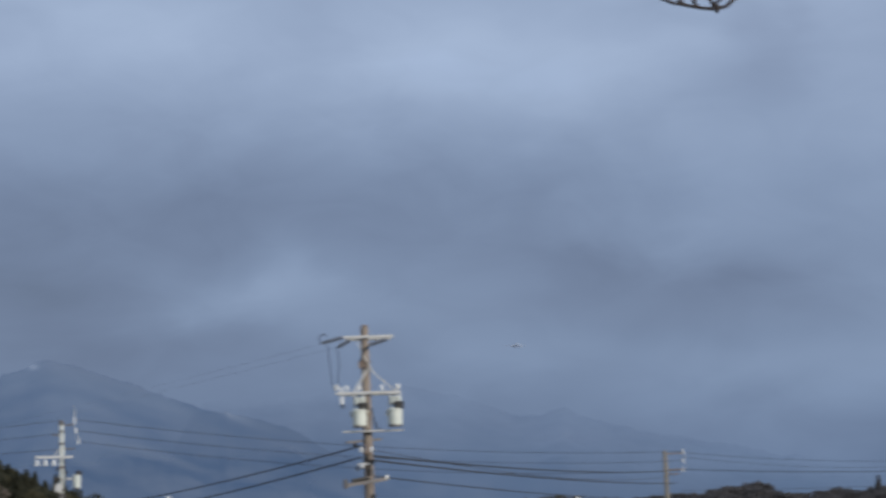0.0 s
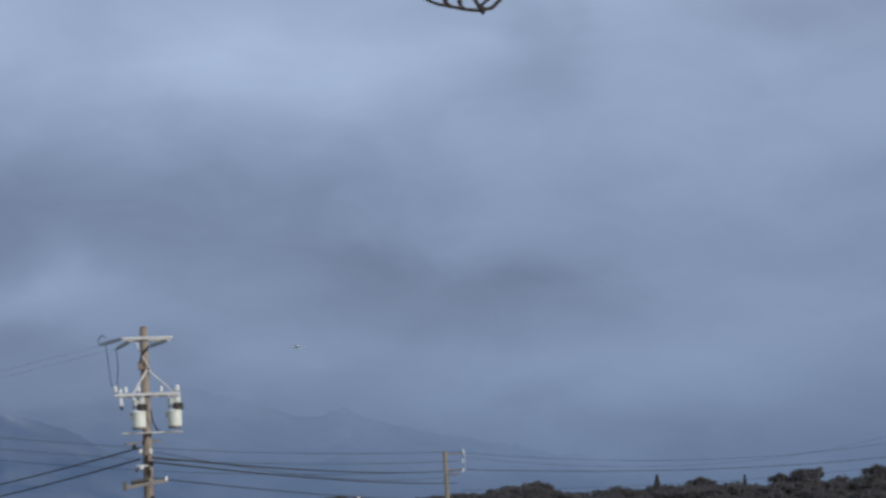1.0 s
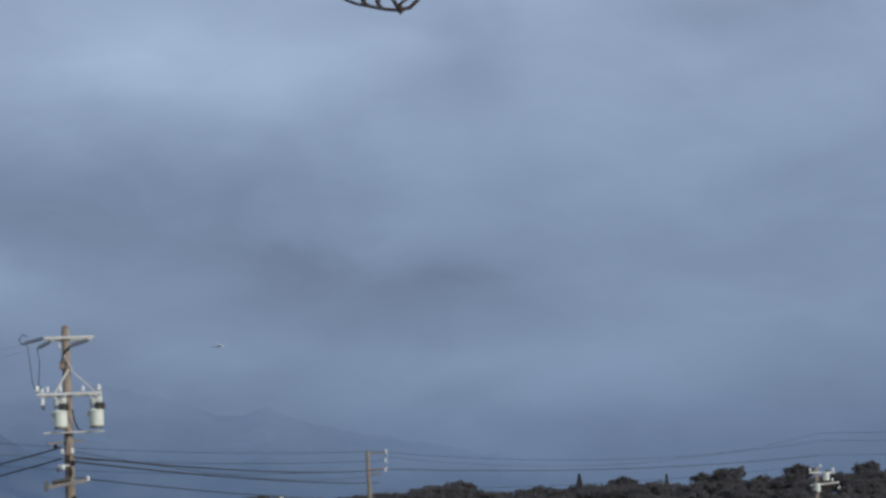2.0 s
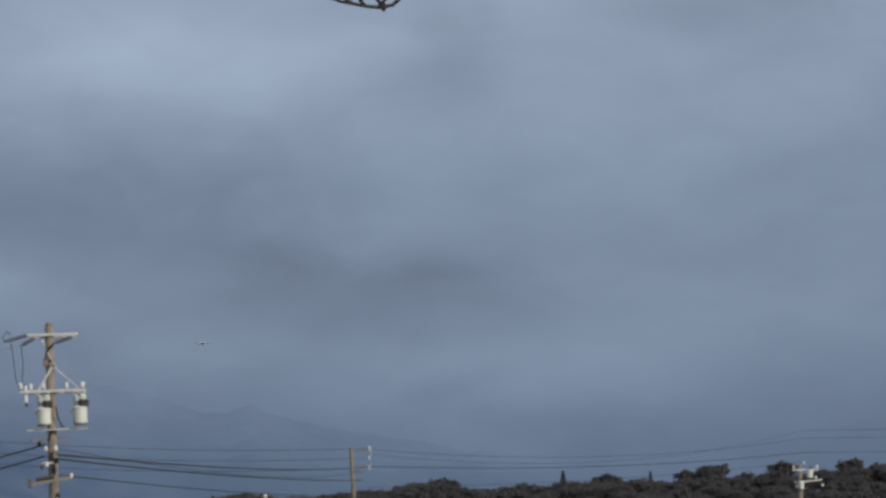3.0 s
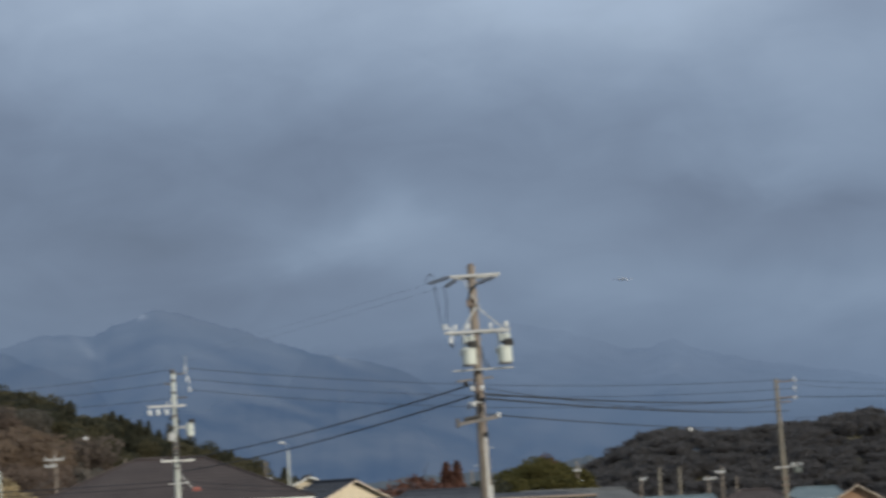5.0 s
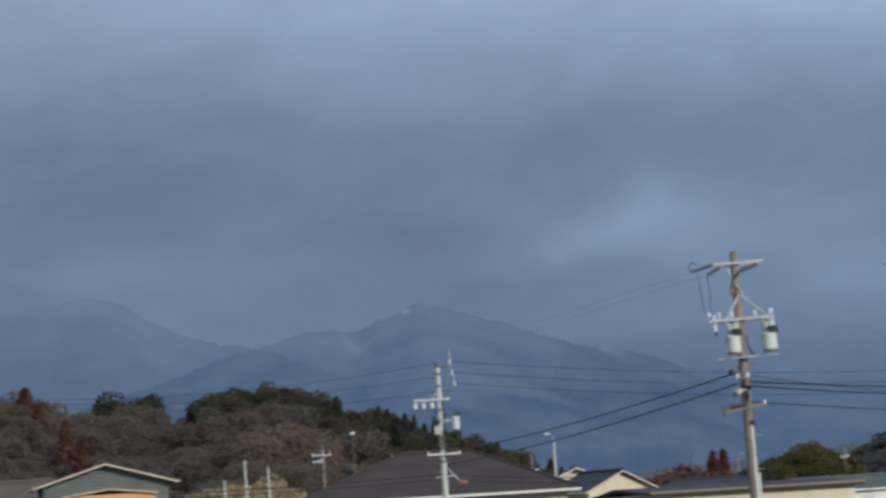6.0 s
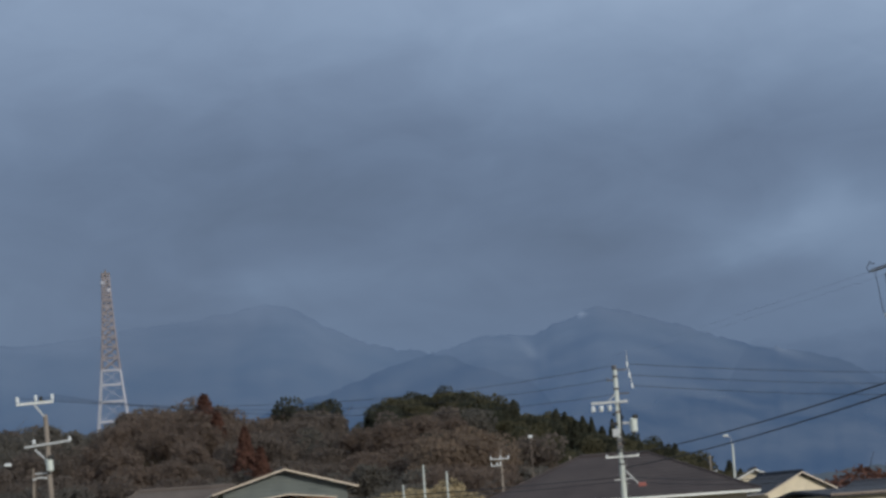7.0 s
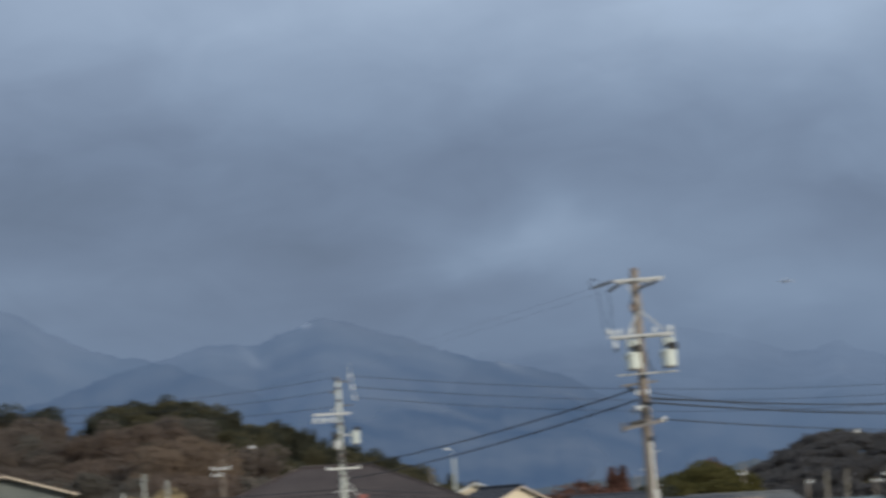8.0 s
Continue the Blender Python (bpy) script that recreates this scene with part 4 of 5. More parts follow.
def gable_house(at, turn, w, length, eave, ridge, wall, roof, trim, label, over=0.5, openings=(), siding=0):
    """A house whose gable looks along -y: w wide, with its ridge along y."""
    h = thing("house", Matrix.Translation(at) @ pose(0, 0, 0, 0, 0, turn), label, "house", "houses")
    bm = bmesh.new()
    hw = w / 2
    prof = [(-hw, -0.5), (hw, -0.5), (hw, eave), (0, ridge - 0.12), (-hw, eave)]
    front = [bm.verts.new((x, 0, z)) for x, z in prof]
    rear = [bm.verts.new((x, length, z)) for x, z in prof]
    bm.faces.new(front)
    bm.faces.new(rear[::-1])
    for i in range(5):
        j = (i + 1) % 5
        bm.faces.new((front[i], rear[i], rear[j], front[j]))
    body = part("wall", bm, wall, h)
    for k in range(siding):
        z = eave - 0.6 + (ridge - eave + 0.4) * k / siding
        half = hw if z < eave else hw * (ridge - 0.15 - z) / (ridge - 0.12 - eave)
        part("siding_board", box(-half, -0.05, z, half, 0.0, z + (ridge - eave) / siding * 0.8), wall, body)
    slope = (ridge - eave) / hw
    for sgn in (-1, 1):
        ex = sgn * (hw + over)
        ez = eave - slope * over + 0.1
        pts = [(ex, -over, ez), (ex, length + over, ez), (0, length + over, ridge + 0.05), (0, -over, ridge + 0.05)]
        r = part("roof", slab(pts, 0.09), roof, h)
        tile_rows(r, pts[0], pts[1], pts[2], pts[3], roof, 9)
        part("barge_board", beam((ex, -over - 0.03, ez - 0.08), (0, -over - 0.03, ridge + 0.0), 0.05, 0.075), trim, h, "pale painted barge board")
        part("gutter", rod((ex, -over, ez - 0.06), (ex, length + over, ez - 0.06), 0.06), trim, h)
    part("ridge_cap", rod((0, -over, ridge + 0.08), (0, length + over, ridge + 0.08), 0.1), roof, h)
    for x0, z0, x1, z1 in openings:
        win = part("window", box(x0, -0.05, z0, x1, 0.02, z1, 0.01), trim, h)
        part("pane", box(x0 + 0.07, -0.07, z0 + 0.07, (x0 + x1) / 2 - 0.02, -0.052, z1 - 0.07), GLASS_DARK, win)
        part("pane", box((x0 + x1) / 2 + 0.02, -0.07, z0 + 0.07, x1 - 0.07, -0.052, z1 - 0.07), GLASS_DARK, win)
    return h


def hip_house(at, turn, w, d, eave, ridge, ridge_half, wall, roof, trim, label, over=0.7, openings=(), shift=0.0, rows=12):
    h = thing("house", Matrix.Translation(at) @ pose(0, 0, 0, 0, 0, turn), label, "house", "houses")
    part("wall", box(-w / 2 + over, over, -0.5, w / 2 - over, d - over, eave - 0.05), wall, h)
    e = [(-w / 2, 0, eave), (w / 2, 0, eave), (w / 2, d, eave), (-w / 2, d, eave)]
    r0, r1 = (shift - ridge_half, d / 2, ridge), (shift + ridge_half, d / 2, ridge)
    for pts in ((e[0], e[1], r1, r0), (e[2], e[3], r0, r1), (e[1], e[2], r1), (e[3], e[0], r0)):
        r = part("roof", slab(pts, 0.12), roof, h)
        if len(pts) == 4:
            tile_rows(r, pts[0], pts[1], pts[2], pts[3], roof, rows)
    part("ridge_cap", rod(r0, r1, 0.13), roof, h)
    for a, b in ((e[0], r0), (e[1], r1)):
        part("hip_cap", rod(a, b, 0.09), roof, h)
    for i in range(4):
        a, b = Vector(e[i]), Vector(e[(i + 1) % 4])
        part("fascia", beam(a - Vector((0, 0, 0.13)), b - Vector((0, 0, 0.13)), 0.08, 0.13), trim, h, "pale painted eave board")
    for x0, z0, x1, z1 in openings:
        win = part("window", box(x0, over - 0.06, z0, x1, over + 0.02, z1, 0.01), trim, h)
        part("pane", box(x0 + 0.08, over - 0.08, z0 + 0.08, (x0 + x1) / 2 - 0.03, over - 0.062, z1 - 0.08), GLASS_DARK, win)
        part("pane", box((x0 + x1) / 2 + 0.03, over - 0.08, z0 + 0.08, x1 - 0.08, over - 0.062, z1 - 0.08), GLASS_DARK, win)
    return h


# grey gabled house with a lit ochre porch gable
D1 = 150
h1 = gable_house(spot(-12.23, D1), 15, 5.5, 9.0, rise(1.02, D1) + 0.2, rise(1.41, D1), GREY_CLAD, ROOF_BROWN, TRIM, "grey clad house gable with cream barge boards and ochre porch", 0.45, ((-1.0, 4.3, 1.0, 5.6),), 7)
pr = rise(0.97, D1)
porch = part("porch_wall", box(-1.9, -1.2, -0.5, 2.1, -0.02, pr - 0.2), ORANGE_WALL, h1, "sunlit ochre porch wall")
for sx0, sx1 in ((-2.0, 0.1), (2.2, 0.1)):
    part("porch_roof", slab([(sx0, -1.4, pr - 0.2), (sx0, 0, pr - 0.2), (sx1, 0, pr + 0.06), (sx1, -1.4, pr + 0.06)], 0.06), TRIM, h1, "pale porch roof edge")
hip_house(spot(-13.9, 175), 14, 11, 9, rise(0.6, 175), rise(1.2, 179), 2.5, GREY_CLAD, ROOF_BROWN, ROOF_BROWN, "brown hipped roof house behind the grey gable", openings=((-1, 3.5, 1, 5),))

# large dark hipped house
hip_house(spot(-6.62, 182), 6.6, 15.4, 12.0, rise(0.56, 182), rise(1.28, 188), 1.9, CREAM, ROOF_DARK, WHITE_TRIM, "large dark hipped roof house with white eaves and cream walls", openings=((-5, 3.4, -2.5, 5.4), (2.0, 3.4, 4.5, 5.4)), rows=14)

# cream gabled house with dark blue tiles
gable_house(spot(-3.53, 196), 36, 4.4, 4.0, rise(0.40, 196) + 0.25, rise(0.77, 196), CREAM, ROOF_BLUE, TRIM, "cream boarded gable house with blue-black tiled roof", 0.4, (), 6)
# white edged gable just behind it
gable_house(spot(-4.25, 215), 8, 2.9, 6.0, rise(0.69, 215), rise(0.87, 215), CREAM, ROOF_DARK, WHITE_TRIM, "small dark roofed house with white barge board", 0.4)


def long_hall(at, turn, length, d, eave, ridge, label):
    h = thing("long_hall", Matrix.Translation(at) @ pose(0, 0, 0, 0, 0, turn), label, "building", "houses")
    part("wall", box(0, 0, -0.5, length, d, eave), CREAM, h)
    n = int(length / 1.8)
    for k in range(n):
        part("wall_panel", box(k * length / n + 0.02, -0.03, 0, (k + 1) * length / n - 0.02, 0.0, eave - 0.03), CREAM, h)
    pts = [(-0.3, -0.4, eave + 0.02), (length + 0.3, -0.4, eave + 0.02), (length + 0.3, d * 0.6, ridge), (-0.3, d * 0.6, ridge)]
    r = part("roof", slab(pts, 0.1), ROOF_BLUE, h, "dark blue sheet roof")
    tile_rows(r, *pts, ROOF_BLUE, 6)
    back = [(-0.3, d + 0.4, eave), (length + 0.3, d + 0.4, eave), pts[2], pts[3]]
    part("roof", slab(back, 0.1), ROOF_BLUE, h)
    part("gutter", rod(pts[0], pts[1], 0.06), RUST_STEEL, h)
    return h


D4 = 132
long_hall(spot(-2.96, D4), 22, 8.4, 7.0, rise(0.345, D4), rise(0.46, D4 + 4), "long low cream panelled hall with dark blue roof")

# roofs further along the plain
gable_house(spot(-0.62, 210), -60, 4.6, 7.0, rise(0.22, 210), rise(0.42, 212), WHITE_TRIM, ROOF_GREY, WHITE_TRIM, "small white house with grey sheet roof", 0.3)
hip_house(spot(-2.0, 260), 2, 9, 7, rise(0.3, 260), rise(0.55, 263), 2.8, GREY_CLAD, ROOF_BLUE, TRIM, "dark tiled hipped house among russet trees")
hip_house(spot(0.2, 250), 0, 8, 7, rise(0.25, 250), rise(0.44, 253), 3.2, GREY_CLAD, ROOF_GREY, TRIM, "low house with a grey sheet roof")
hip_house(spot(1.75, 260), -2, 8.5, 7, rise(0.08, 260), rise(0.25, 263), 3.8, WHITE_TRIM, ROOF_TEAL, WHITE_TRIM, "low house with a faded teal sheet roof")
hip_house(spot(3.3, 240), -3, 6.5, 7, rise(0.06, 240), rise(0.31, 243), 1.0, GREY_CLAD, ROOF_DARK, TRIM, "dark hipped house beside the slim pole")
gable_house(spot(5.0, 220), -4, 3.0, 7, rise(0.08, 220), rise(0.31, 220), BROWN_WALL, ROOF_BROWN, TRIM, "small ochre gable house with brown roof", 0.4)
hip_house(spot(4.3, 270), -4, 5.0, 7, rise(0.12, 270), rise(0.3, 273), 1.6, WHITE_TRIM, ROOF_TEAL, WHITE_TRIM, "house with a pale teal sheet roof")
hip_house(spot(6.3, 260), -6, 6.0, 7, rise(0.2, 260), rise(0.42, 263), 1.6, CREAM, ROOF_GREY, WHITE_TRIM, "cream house with a grey hipped roof")
corner_house = hip_house(spot(9.1, 200), -9, 14.0, 8.0, rise(0.25, 200), rise(0.73, 204), 5.6, CREAM, ROOF_BROWN, TRIM, "long brown roofed house with ridge tiles coloured as sunlit")
# cream colour stands for sunlight along the ridge tiles
for k in range(9):
    x0 = -5.6 + 1.25 * k
    part("ridge_tile", box(x0, 3.85, rise(0.73, 204) + 0.02, x0 + 1.0, 4.15, rise(0.73, 204) + 0.22, 0.05), TRIM, corner_house, "ridge tile coloured cream as if sunlit")


# ---------------------------------------------------------------- trees
rng = np.random.default_rng(7)


def unit(v):
    return v / (np.linalg.norm(v, axis=1)[:, None] + 1e-9)


def leaf_cloud(centres, size, out, slim=1.0, unruly=0.45):
    """Small leaf sprays, one triangle each, that face outwards from the crown."""
    n = len(centres)
    face = unit(unit(out) + rng.normal(0, unruly, (n, 3)))
    u = unit(np.cross(face, rng.normal(size=(n, 3))))
    v = np.cross(face, u)
    s = size * rng.uniform(0.6, 1.3, (n, 1))
    p = np.stack([centres - u * s, centres + u * s * 0.6 - v * s * 0.8 * slim, centres + u * s * 0.6 + v * s * 0.8 * slim], 1)
    return p.reshape(-1, 3), np.arange(3 * n).reshape(-1, 3)


def stems(segments, sides=4):
    """Tapered limbs from (a, b, radius a, radius b)."""
    verts, faces = [], []
    for a, b, ra, rb in segments:
        a, b = Vector(a), Vector(b)
        q = (b - a).to_track_quat("Z", "Y")
        k = len(verts)
        for p, r in ((a, ra), (b, rb)):
            for i in range(sides):
                verts.append(p + q @ Vector((r * math.cos(6.283 * i / sides), r * math.sin(6.283 * i / sides), 0)))
        for i in range(sides):
            j = (i + 1) % sides
            faces += [(k + i, k + j, k + sides + j), (k + i, k + sides + j, k + sides + i)]
    return np.array([tuple(v) for v in verts]), np.array(faces)


def conifer(n, size, h=8.0, r=1.8):
    t = rng.uniform(0, 1, n) ** 0.8
    z = h * (0.1 + 0.9 * t)
    a = rng.uniform(0, 6.283, n)
    tier = 0.74 + 0.26 * np.abs(np.sin(z * 2.3 + a))
    rad = r * (1 - t) ** 0.75 * tier * np.sqrt(rng.uniform(0.5, 1, n)) + 0.05
    c = np.stack([rad * np.cos(a), rad * np.sin(a), z - 0.15 * rad], 1)
    out = np.stack([np.cos(a), np.sin(a), np.full(n, 0.5)], 1)
    return leaf_cloud(c, size, out), stems([((0, 0, -0.6), (0, 0, h * 0.55), 0.16, 0.08), ((0, 0, h * 0.55), (0, 0, h * 0.98), 0.08, 0.02)])


def lobed(n, h, r, lobes, low, high):
    """Points over a crown of overlapping round lobes, and the way out at each."""
    cs, ds, hubs = [], [], []
    for k in range(lobes):
        a, q = rng.uniform(0, 6.283), rng.uniform(0.1, 0.62) * r
        hub = np.array([q * math.cos(a), q * math.sin(a), h * rng.uniform(low, high) * (1 - 0.25 * q / r)])
        d = unit(rng.normal(size=(n // lobes, 3)))
        cs.append(hub + d * np.array([1, 1, 0.85]) * r * rng.uniform(0.4, 0.58) * rng.uniform(0.72, 1.04, (n // lobes, 1)))
        ds.append(d + (hub - np.array([0, 0, h * 0.45])) * 0.25)
        hubs.append(hub)
    return np.concatenate(cs), np.concatenate(ds), hubs


def broadleaf(n, size, h=7.0, r=2.7):
    c, out, hubs = lobed(n, h, r, 9, 0.42, 0.8)
    return leaf_cloud(c, size, out, 1.0, 0.9), stems([((0, 0, -0.6), (0, 0, h * 0.4), 0.2, 0.14)] + [((0, 0, h * 0.35), tuple(q), 0.1, 0.03) for q in hubs])


def bare_tree(n, size, h=7.0, r=2.9):
    """Leafless crown: forked limbs and a haze of fine twigs in rounded masses."""
    c, out, hubs = lobed(n, h, r, 8, 0.45, 0.8)
    seg = [((0, 0, -0.6), (0, 0, h * 0.35), 0.17, 0.12)]
    for q in hubs:
        seg.append(((0, 0, h * 0.32), tuple(q), 0.08, 0.04))
        for _ in range(3):
            seg.append((tuple(q), tuple(q + rng.normal(0, 0.7, 3) + np.array([0, 0, 0.6])), 0.035, 0.012))
    return leaf_cloud(c, size, out, 0.5, 1.2), stems(seg)


SHAPES = {
    "conifer": [conifer(1000, 0.26) for _ in range(4)],
    "broadleaf": [broadleaf(1400, 0.26) for _ in range(4)],
    "bare": [bare_tree(1700, 0.28) for _ in range(5)],
    "far_conifer": [conifer(450, 0.4) for _ in range(3)],
    "far_broadleaf": [broadleaf(540, 0.42) for _ in range(4)],
    "far_bare": [bare_tree(640, 0.55) for _ in range(4)],
}


def woods(name, sites, mat, label):
    """Uncounted far trees as one body: sites hold (shape, x, y, scale, height scale)."""
    vs, fs, k = [], [], 0
    for shape, x, y, s, hs in sites:
        (lv, lf), (sv, sf) = SHAPES[shape][rng.integers(0, len(SHAPES[shape]))]
        a = rng.uniform(0, 6.283)
        rot = np.array([[math.cos(a), -math.sin(a), 0], [math.sin(a), math.cos(a), 0], [0, 0, 1]])
        base = np.array([x, y, ground_z(x, y) - 0.2])
        for v, f in ((lv, lf), (sv, sf)):
            vs.append((v @ rot.T) * np.array([s, s, s * hs]) + base)
            fs.append(f + k)
            k += len(v)
    V, F = np.concatenate(vs), np.concatenate(fs)
    me = bpy.data.meshes.new(name)
    me.vertices.add(len(V))
    me.vertices.foreach_set("co", V.astype(np.float32).ravel())
    me.loops.add(len(F) * 3)
    me.loops.foreach_set("vertex_index", F.astype(np.int32).ravel())
    me.polygons.add(len(F))
    me.polygons.foreach_set("loop_start", np.arange(0, 3 * len(F), 3, dtype=np.int32))
    me.materials.append(mat)
    me.update(calc_edges=True)
    return tagged(new(name, me), label, "woods", kind="stuff")


def tree(shape, bearing, dist, el_top, mat, label, wide=1.0):
    """A tree that stands out: trunk and crown, its top seen under el_top."""
    (lv, lf), (sv, sf) = SHAPES[shape][rng.integers(0, len(SHAPES[shape]))]
    p = spot(bearing, dist)
    z = ground_z(p.x, p.y) - 0.2
    top = max(2.5, rise(el_top, dist) - z)
    s = top / float(lv[:, 2].max())
    t = thing("tree", Matrix.Translation((p.x, p.y, z)), label, "tree", "trees")
    for nm, v, f, m in (("crown", lv, lf, mat), ("trunk", sv, sf, BARK)):
        v = v * np.array([s * wide, s * wide, s])
        ob = mesh_object(nm, v.tolist(), f.tolist(), m)
        ob.parent = t
    return t


def scatter(count, b0, b1, r0, r1, keep=None):
    out = []
    while len(out) < count:
        b, r = rng.uniform(b0, b1), rng.uniform(r0, r1)
        if keep is None or rng.uniform() < keep(b, r):
            p = spot(b, r)
            out.append((b, r, p.x, p.y))
    return out


# left hill: leafless brown woods in front, dark evergreens over the summit and down the far flank
green_share = lambda b, r: 0.04 if b < -11.3 else min(1.0, max(0.0, (r - 384 - 9 * max(0.0, -9.6 - b)) / 26 + 0.55 * max(0.0, b + 8.8)))
brown, cedar, leafy = [], [], []
for b, r, x, y in scatter(950, -18.5, -4.0, 320, 480):
    if -9.75 < b < -8.35 and 346 < r < 374:
        continue
    if (b < -13.8 and r < 352) or (-10.9 < b < -9.0 and r < 346):
        continue
    s = rng.uniform(0.8, 1.15)
    if rng.uniform() < green_share(b, r):
        if rng.uniform() < (0.02 if b < -8.6 else 0.3):
            cedar.append(("conifer", x, y, s * 0.85, rng.uniform(0.62, 0.8)))
        else:
            leafy.append(("broadleaf", x, y, s * 0.85, rng.uniform(0.75, 1.0)))
    else:
        brown.append(("bare", x, y, s * 1.12, rng.uniform(0.75, 1.0)))
patch = lambda q: noise.noise((q[1] * 0.045, q[2] * 0.03, 2.0))
woods("bare_woods", [q for q in brown if abs(patch(q)) <= 0.14], BARE, "leafless brown winter woods on the low hill")
woods("bare_woods", [q for q in brown if patch(q) > 0.14], BARE_GREY, "leafless grey-brown winter woods on the low hill")
woods("bare_woods", [q for q in brown if patch(q) < -0.14], BARE_WARM, "leafless reddish-brown winter woods on the low hill")
woods("cedar_woods", cedar + leafy[::3], CEDAR, "dark green cedars along the hill crest")
woods("evergreen_woods", [q for k, q in enumerate(leafy) if k % 3], EVERGREEN, "dull green evergreen woods on the hill flank")
# leafless grove with its lit top painted pale, dry reeds and low olive scrub in front
woods("russet_thicket", [("bare", x, y, rng.uniform(1.0, 1.15), 0.95) for b, r, x, y in scatter(26, -9.75, -8.35, 350, 359)], BARE_WARM, "reddish-brown leafless thicket below the pale grove")
woods("lit_top_grove", [("bare", x, y, rng.uniform(1.15, 1.3), 1.05) for b, r, x, y in scatter(26, -9.65, -8.5, 362, 371)], LIT_CROWN, "leafless grove among brown trees, coloured pale for its lit top")
woods("dry_grass", [("broadleaf", x, y, rng.uniform(0.95, 1.1), 1.0) for b, r, x, y in scatter(34, -10.6, -9.2, 336, 344)], REED, "pale dry reeds behind the posts")
woods("olive_scrub", [("broadleaf", x, y, rng.uniform(0.75, 1.15), 1.0) for b, r, x, y in scatter(75, -18, -13.7, 330, 351)] + [("broadleaf", x, y, rng.uniform(0.5, 0.8), 0.9) for b, r, x, y in scatter(40, -8.2, -6.2, 330, 370)], OLIVE, "olive green scrub at the foot of the hill")
# right hill, its cloud shade put into the foliage colour
woods("hill_woods", [(("far_broadleaf", "far_bare", "far_broadleaf", "far_bare", "far_broadleaf", "far_bare", "far_broadleaf")[int(rng.integers(0, 7))], x, y, rng.uniform(0.8, 1.1), rng.uniform(0.55, 0.72)) for b, r, x, y in scatter(1950, 0.2, 16.0, 520, 708)], SHADY, "mixed woodland on the long low hill, cloud shade put into its colour")
# knoll of olive trees behind the transformer pole
woods("knoll_trees", [("broadleaf", x, y, rng.uniform(0.6, 0.9), 0.85) for b, r, x, y in scatter(110, -1.35, 0.7, 300, 350, lambda b, r: math.exp(-((b + 0.33) / 1.25) ** 2))], OLIVE, "sunlit olive green trees on a small knoll")
woods("plain_hedges", [("broadleaf", x, y, rng.uniform(0.3, 0.5), 0.8) for b, r, x, y in scatter(80, -10.5, 13, 330, 420)], SHADY, "low dark hedges across the plain")

woods("russet_grove", [("bare", x, y, rng.uniform(0.5, 0.85), 0.85) for b, r, x, y in scatter(30, -2.75, -1.25, 284, 312)], REDBROWN, "russet leafless grove behind the roofs")
woods("low_evergreens", [("broadleaf", x, y, rng.uniform(0.45, 0.65), 0.85) for b, r, x, y in scatter(24, -1.5, 0.55, 285, 300)], EVERGREEN, "low dull green bushes behind the roofs")
tree("conifer", -13.5, 425, 2.8, REDBROWN, "rust-brown dying conifer on the hill", 1.7)
tree("conifer", -13.3, 418, 2.5, REDBROWN, "rust-brown dying conifer on the hill", 1.5)
tree("conifer", -12.85, 385, 2.2, REDBROWN, "rust-brown dying conifer on the slope", 1.1)
tree("conifer", -12.6, 375, 1.85, REDBROWN, "rust-brown dying conifer on the slope", 1.2)
tree("broadleaf", -12.1, 440, 2.68, CEDAR, "dark green round evergreen on the skyline", 0.95)
tree("broadleaf", -11.45, 438, 2.58, CEDAR, "dark green round evergreen on the skyline", 0.85)
tree("broadleaf", -9.42, 455, 2.68, CEDAR, "dark evergreen at the summit of the hill", 0.9)
tree("broadleaf", -10.55, 440, 2.36, CEDAR, "dark rounded evergreen on the hill crest", 0.9)
tree("broadleaf", -10.2, 446, 2.54, CEDAR, "dark rounded evergreen on the hill crest", 0.9)
tree("broadleaf", -8.85, 452, 2.5, CEDAR, "dark rounded evergreen on the hill crest", 0.8)
tree("broadleaf", -8.3, 450, 2.32, CEDAR, "dark rounded evergreen on the hill crest", 0.8)
tree("conifer", -6.95, 430, 1.95, CEDAR, "pointed dark cedar on the hill flank", 0.9)
tree("conifer", -6.6, 430, 1.9, CEDAR, "pointed dark cedar on the hill flank", 0.9)
tree("conifer", -1.75, 290, 1.06, REDBROWN, "russet conifer among the roofs", 0.9)
tree("conifer", -1.93, 288, 1.04, REDBROWN, "russet conifer among the roofs", 0.9)
tree("bare", -2.35, 285, 0.86, REDBROWN, "russet leafless tree among the roofs", 1.3)
tree("broadleaf", -2.2, 295, 0.72, REDBROWN, "russet shrubby tree among the roofs", 1.3)
tree("broadleaf", -1.35, 295, 0.75, CEDAR, "dark evergreen beside the pole", 1.2)
tree("bare", -0.22, 328, 1.14, REDBROWN, "russet tree top above the olive knoll", 0.7)
tree("broadleaf", 1.9, 690, 1.46, EVERGREEN, "rounded green tree on the far hill", 1.3)
for shape, b, e, wide in (("far_broadleaf", 0.95, 1.16, 0.9), ("far_conifer", 1.36, 1.42, 0.8), ("far_broadleaf", 5.22, 1.65, 1.6), ("far_conifer", 7.31, 1.72, 0.9),
                          ("far_broadleaf", 8.02, 1.66, 1.5), ("far_conifer", 8.79, 1.68, 0.7), ("far_broadleaf", 9.36, 1.70, 1.1), ("far_broadleaf", 9.94, 1.78, 1.5),
                          ("far_broadleaf", 10.41, 1.64, 1.0), ("far_broadleaf", 10.99, 1.81, 1.3), ("far_broadleaf", 12.17, 1.83, 1.4)):
    tree(shape, b, 690, e, SHADY, "dark tree standing up from the far hill crest", wide)


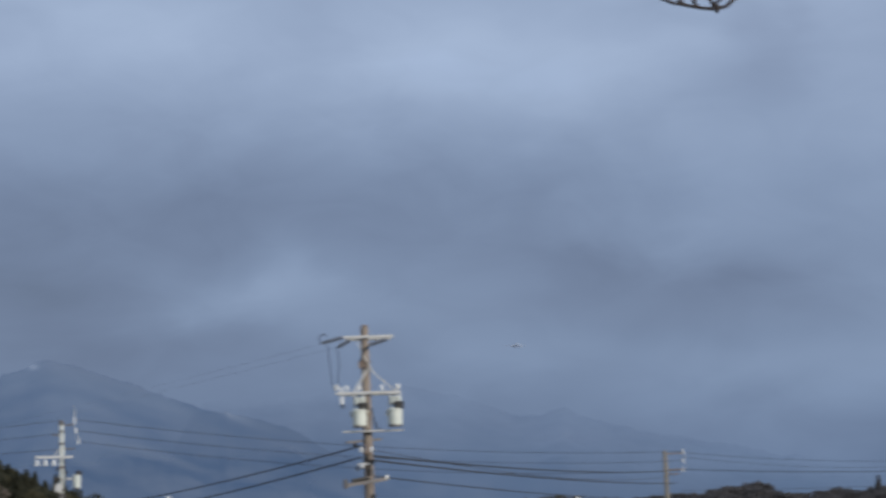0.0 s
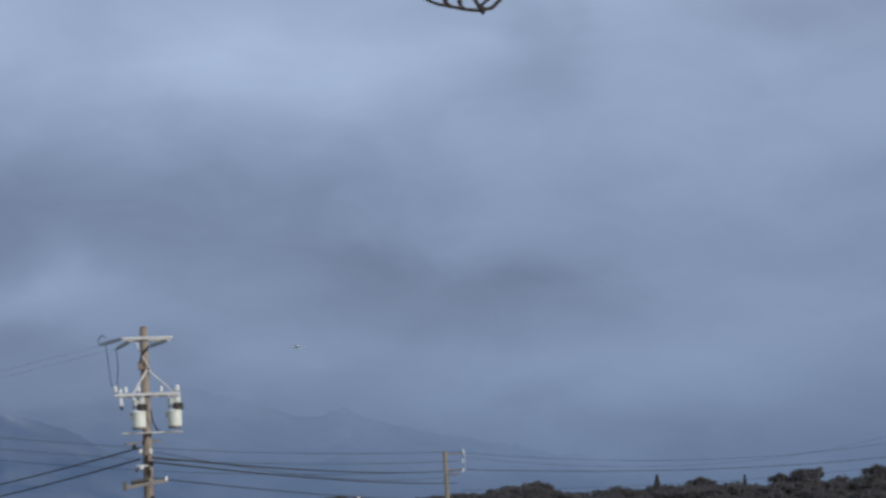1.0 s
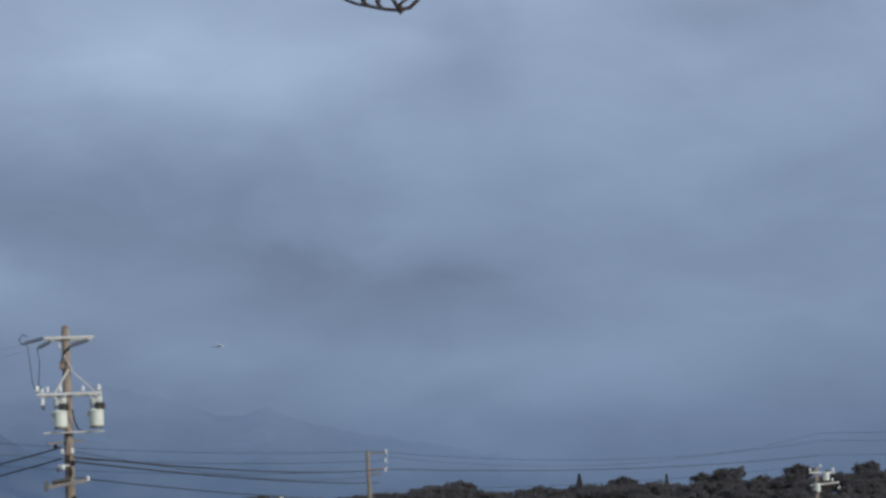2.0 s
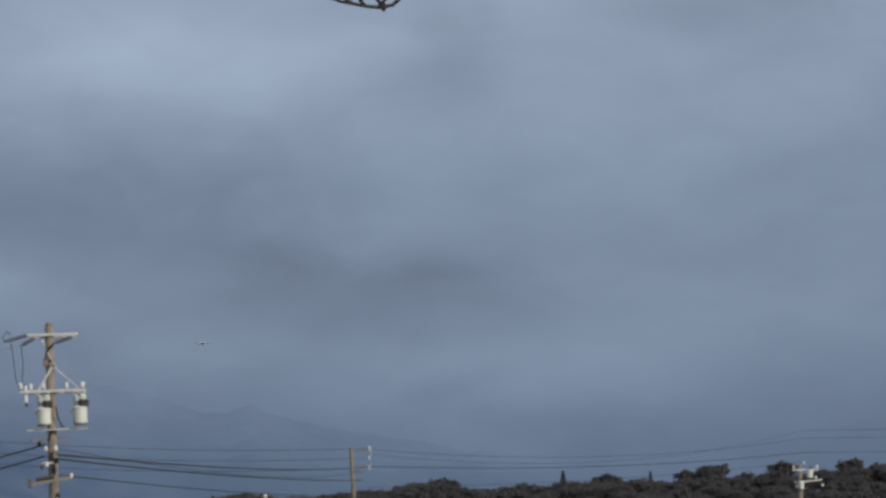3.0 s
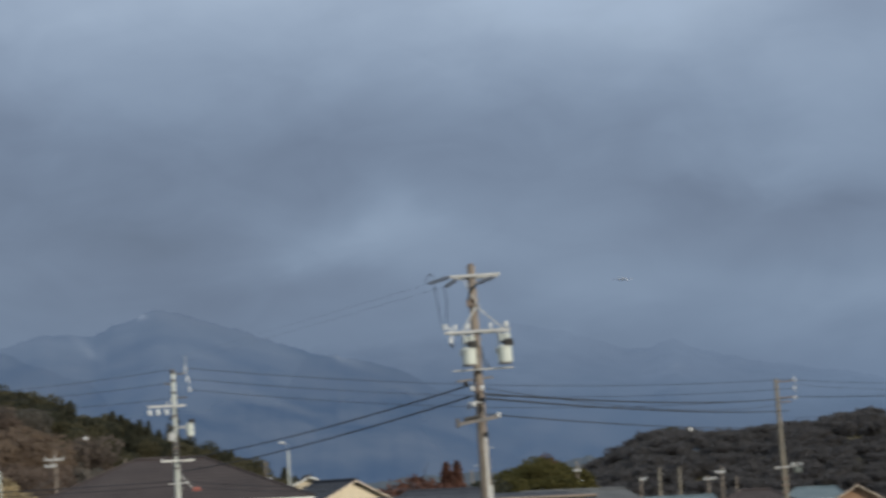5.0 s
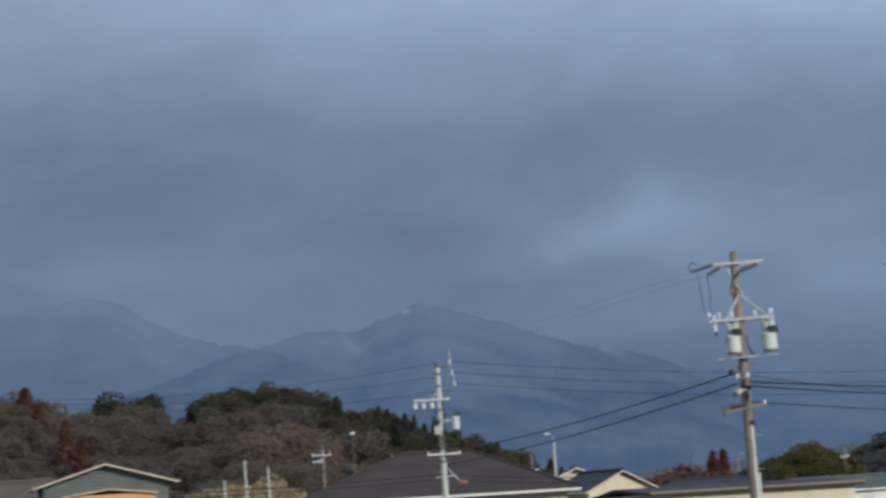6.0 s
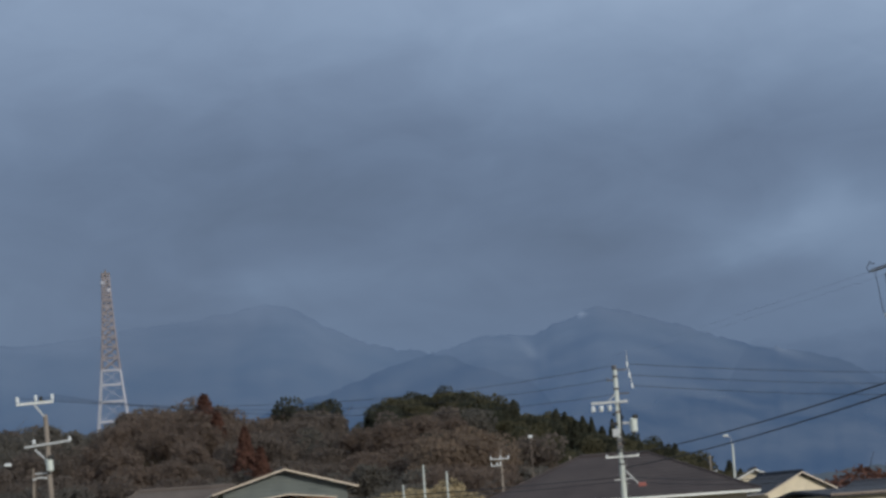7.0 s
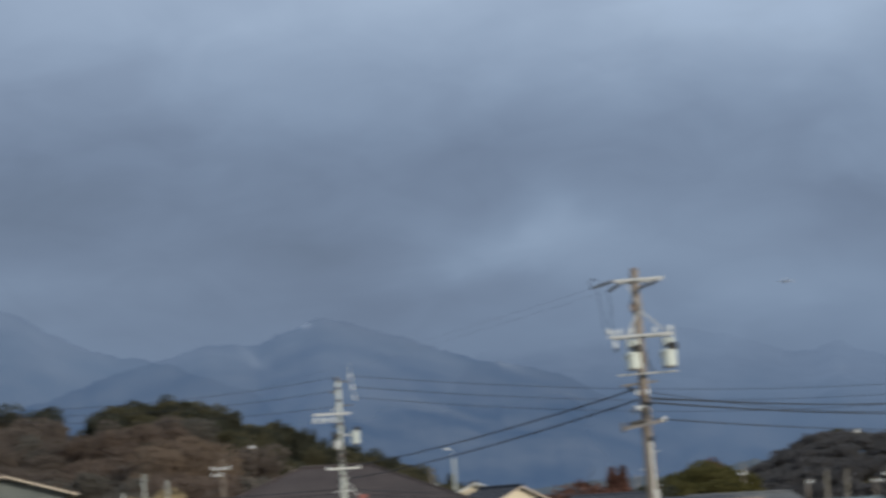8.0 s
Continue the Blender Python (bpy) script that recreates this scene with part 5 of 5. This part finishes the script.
# ---------------------------------------------------------------- airliner under the cloud
def airliner(bearing, dist, el):
    p = spot(bearing, dist, rise(el, dist))
    a = thing("airliner", Matrix.Translation(p) @ pose(0, 0, 0, 0, 0, -bearing + 8) @ Matrix.Scale(0.72, 4), "small white airliner far off below the cloud", "aircraft")
    part("fuselage", turned([(0.3, -18), (1.4, -16), (2.0, -12), (2.0, 8), (1.2, 15), (0.3, 19)], (0, 0, 0), "Y", 16), AIRFRAME, a, smooth=True)
    for s in (-1, 1):
        bm = bmesh.new()
        quad(bm, (s * 1.5, -4, -0.8), (s * 17, 4, 0.9), (s * 17, 5.6, 0.9), (s * 1.5, 3, -0.8))
        quad(bm, (s * 1.5, -4, -1.3), (s * 17, 4, 0.75), (s * 17, 5.6, 0.75), (s * 1.5, 3, -1.3))
        bmesh.ops.bridge_loops(bm, edges=bm.edges[:])
        part("wing", bm, TOWER_WHITE, a)
        part("engine", turned([(0.8, -2.0), (1.0, -1.4), (0.9, 1.0), (0.5, 2.0)], (s * 6, -2, -1.9), "Y", 12), AIRFRAME, a)
        part("tailplane", box(min(s * 0.5, s * 6), 15, 1.2, max(s * 0.5, s * 6), 17, 1.4), AIRFRAME, a)
    part("fin", slab([(0, 13, 1), (0, 18, 1), (0, 19, 7), (0, 17, 7)], 0.3), AIRFRAME, a)
    return a


airliner(1.225, 3900, 3.985)


# ---------------------------------------------------------------- bare tree on the bank, its lowest twig hanging into view
def near_tree():
    foot = Vector((3.4, 6.2, 0))
    foot.z = ground_z(foot.x, foot.y) - 0.1
    t = thing("tree", Matrix.Translation(foot), "leafless dark barked tree whose budded twig hangs down", "tree", "trees")
    rel = lambda v: Vector(v) - foot
    part("trunk", tube([(0, 0, -0.2), (0.05, 0, 1.2), (-0.05, 0.05, 2.6), (0.05, 0, 4.2), (0, 0.1, 6.0)], 0.14, 12, tip=0.03), BARK, t, smooth=True)
    D = 4.6
    e = lambda b, el: rel(spot(b, D, rise(el, D)))
    tipw = [(5.35, 10.4), (5.2, 9.98), (5.05, 9.8), (4.92, 9.68), (4.72, 9.64), (4.5, 9.66), (4.25, 9.71), (4.0, 9.76), (3.85, 9.82), (3.7, 9.9), (3.5, 10.05)]
    limb = [Vector((0.0, 0.05, 3.2)), Vector((-0.9, -0.4, 4.1)), Vector((-1.9, -1.0, 4.2)), rel(spot(6.6, D + 0.3, rise(14.5, D))), rel(spot(5.8, D, rise(12.0, D)))]
    part("limb", tube(limb + [e(5.35, 10.4)], 0.05, 8, tip=0.006), BARK, t, smooth=True)
    tw = part("twig", tube([e(*q) for q in tipw], 0.0032, 7, tip=0.0018), BARK, t, "thin dark budded twig", True)
    part("twig", tube([e(4.55, 10.5), e(4.58, 10.1), e(4.62, 9.85), e(4.7, 9.7), e(4.76, 9.64)], 0.003, 7, tip=0.0028), BARK, t, smooth=True)
    part("twig", tube([e(5.3, 10.2), e(5.0, 9.92), e(4.8, 9.78), e(4.7, 9.7)], 0.0022, 7), BARK, t, smooth=True)
    for b, el, db, de in ((3.85, 9.82, -0.03, 0.06), (4.22, 9.72, -0.1, 0.1), (4.45, 9.67, -0.08, 0.12)):
        bud = part("bud_spur", tube([e(b, el), e(b + db * 0.6, el + de * 0.5), e(b + db, el + de)], 0.0025, 6, tip=0.0012), BARK, tw, smooth=True)
        part("bud", turned([(0.001, -0.006), (0.0042, 0), (0.001, 0.007)], e(b + db, el + de), sides=8), BARK, tw, smooth=True)
    part("bud", turned([(0.001, -0.007), (0.006, 0), (0.001, 0.007)], e(4.76, 9.65), sides=8), BARK, tw, smooth=True)
    for k in range(9):
        a = k * 2.4
        z = 2.8 + 0.35 * k
        end = Vector((1.8 * math.cos(a), 1.8 * math.sin(a) + 0.8, z + 1.6))
        if end.x < -0.6:
            end.x = 0.4
        part("limb", tube([(0, 0.03, z), end * 0.5 + Vector((0, 0, z * 0.5 + 0.1)), end], 0.04, 7, tip=0.008), BARK, t, smooth=True)
    return t


near_tree()
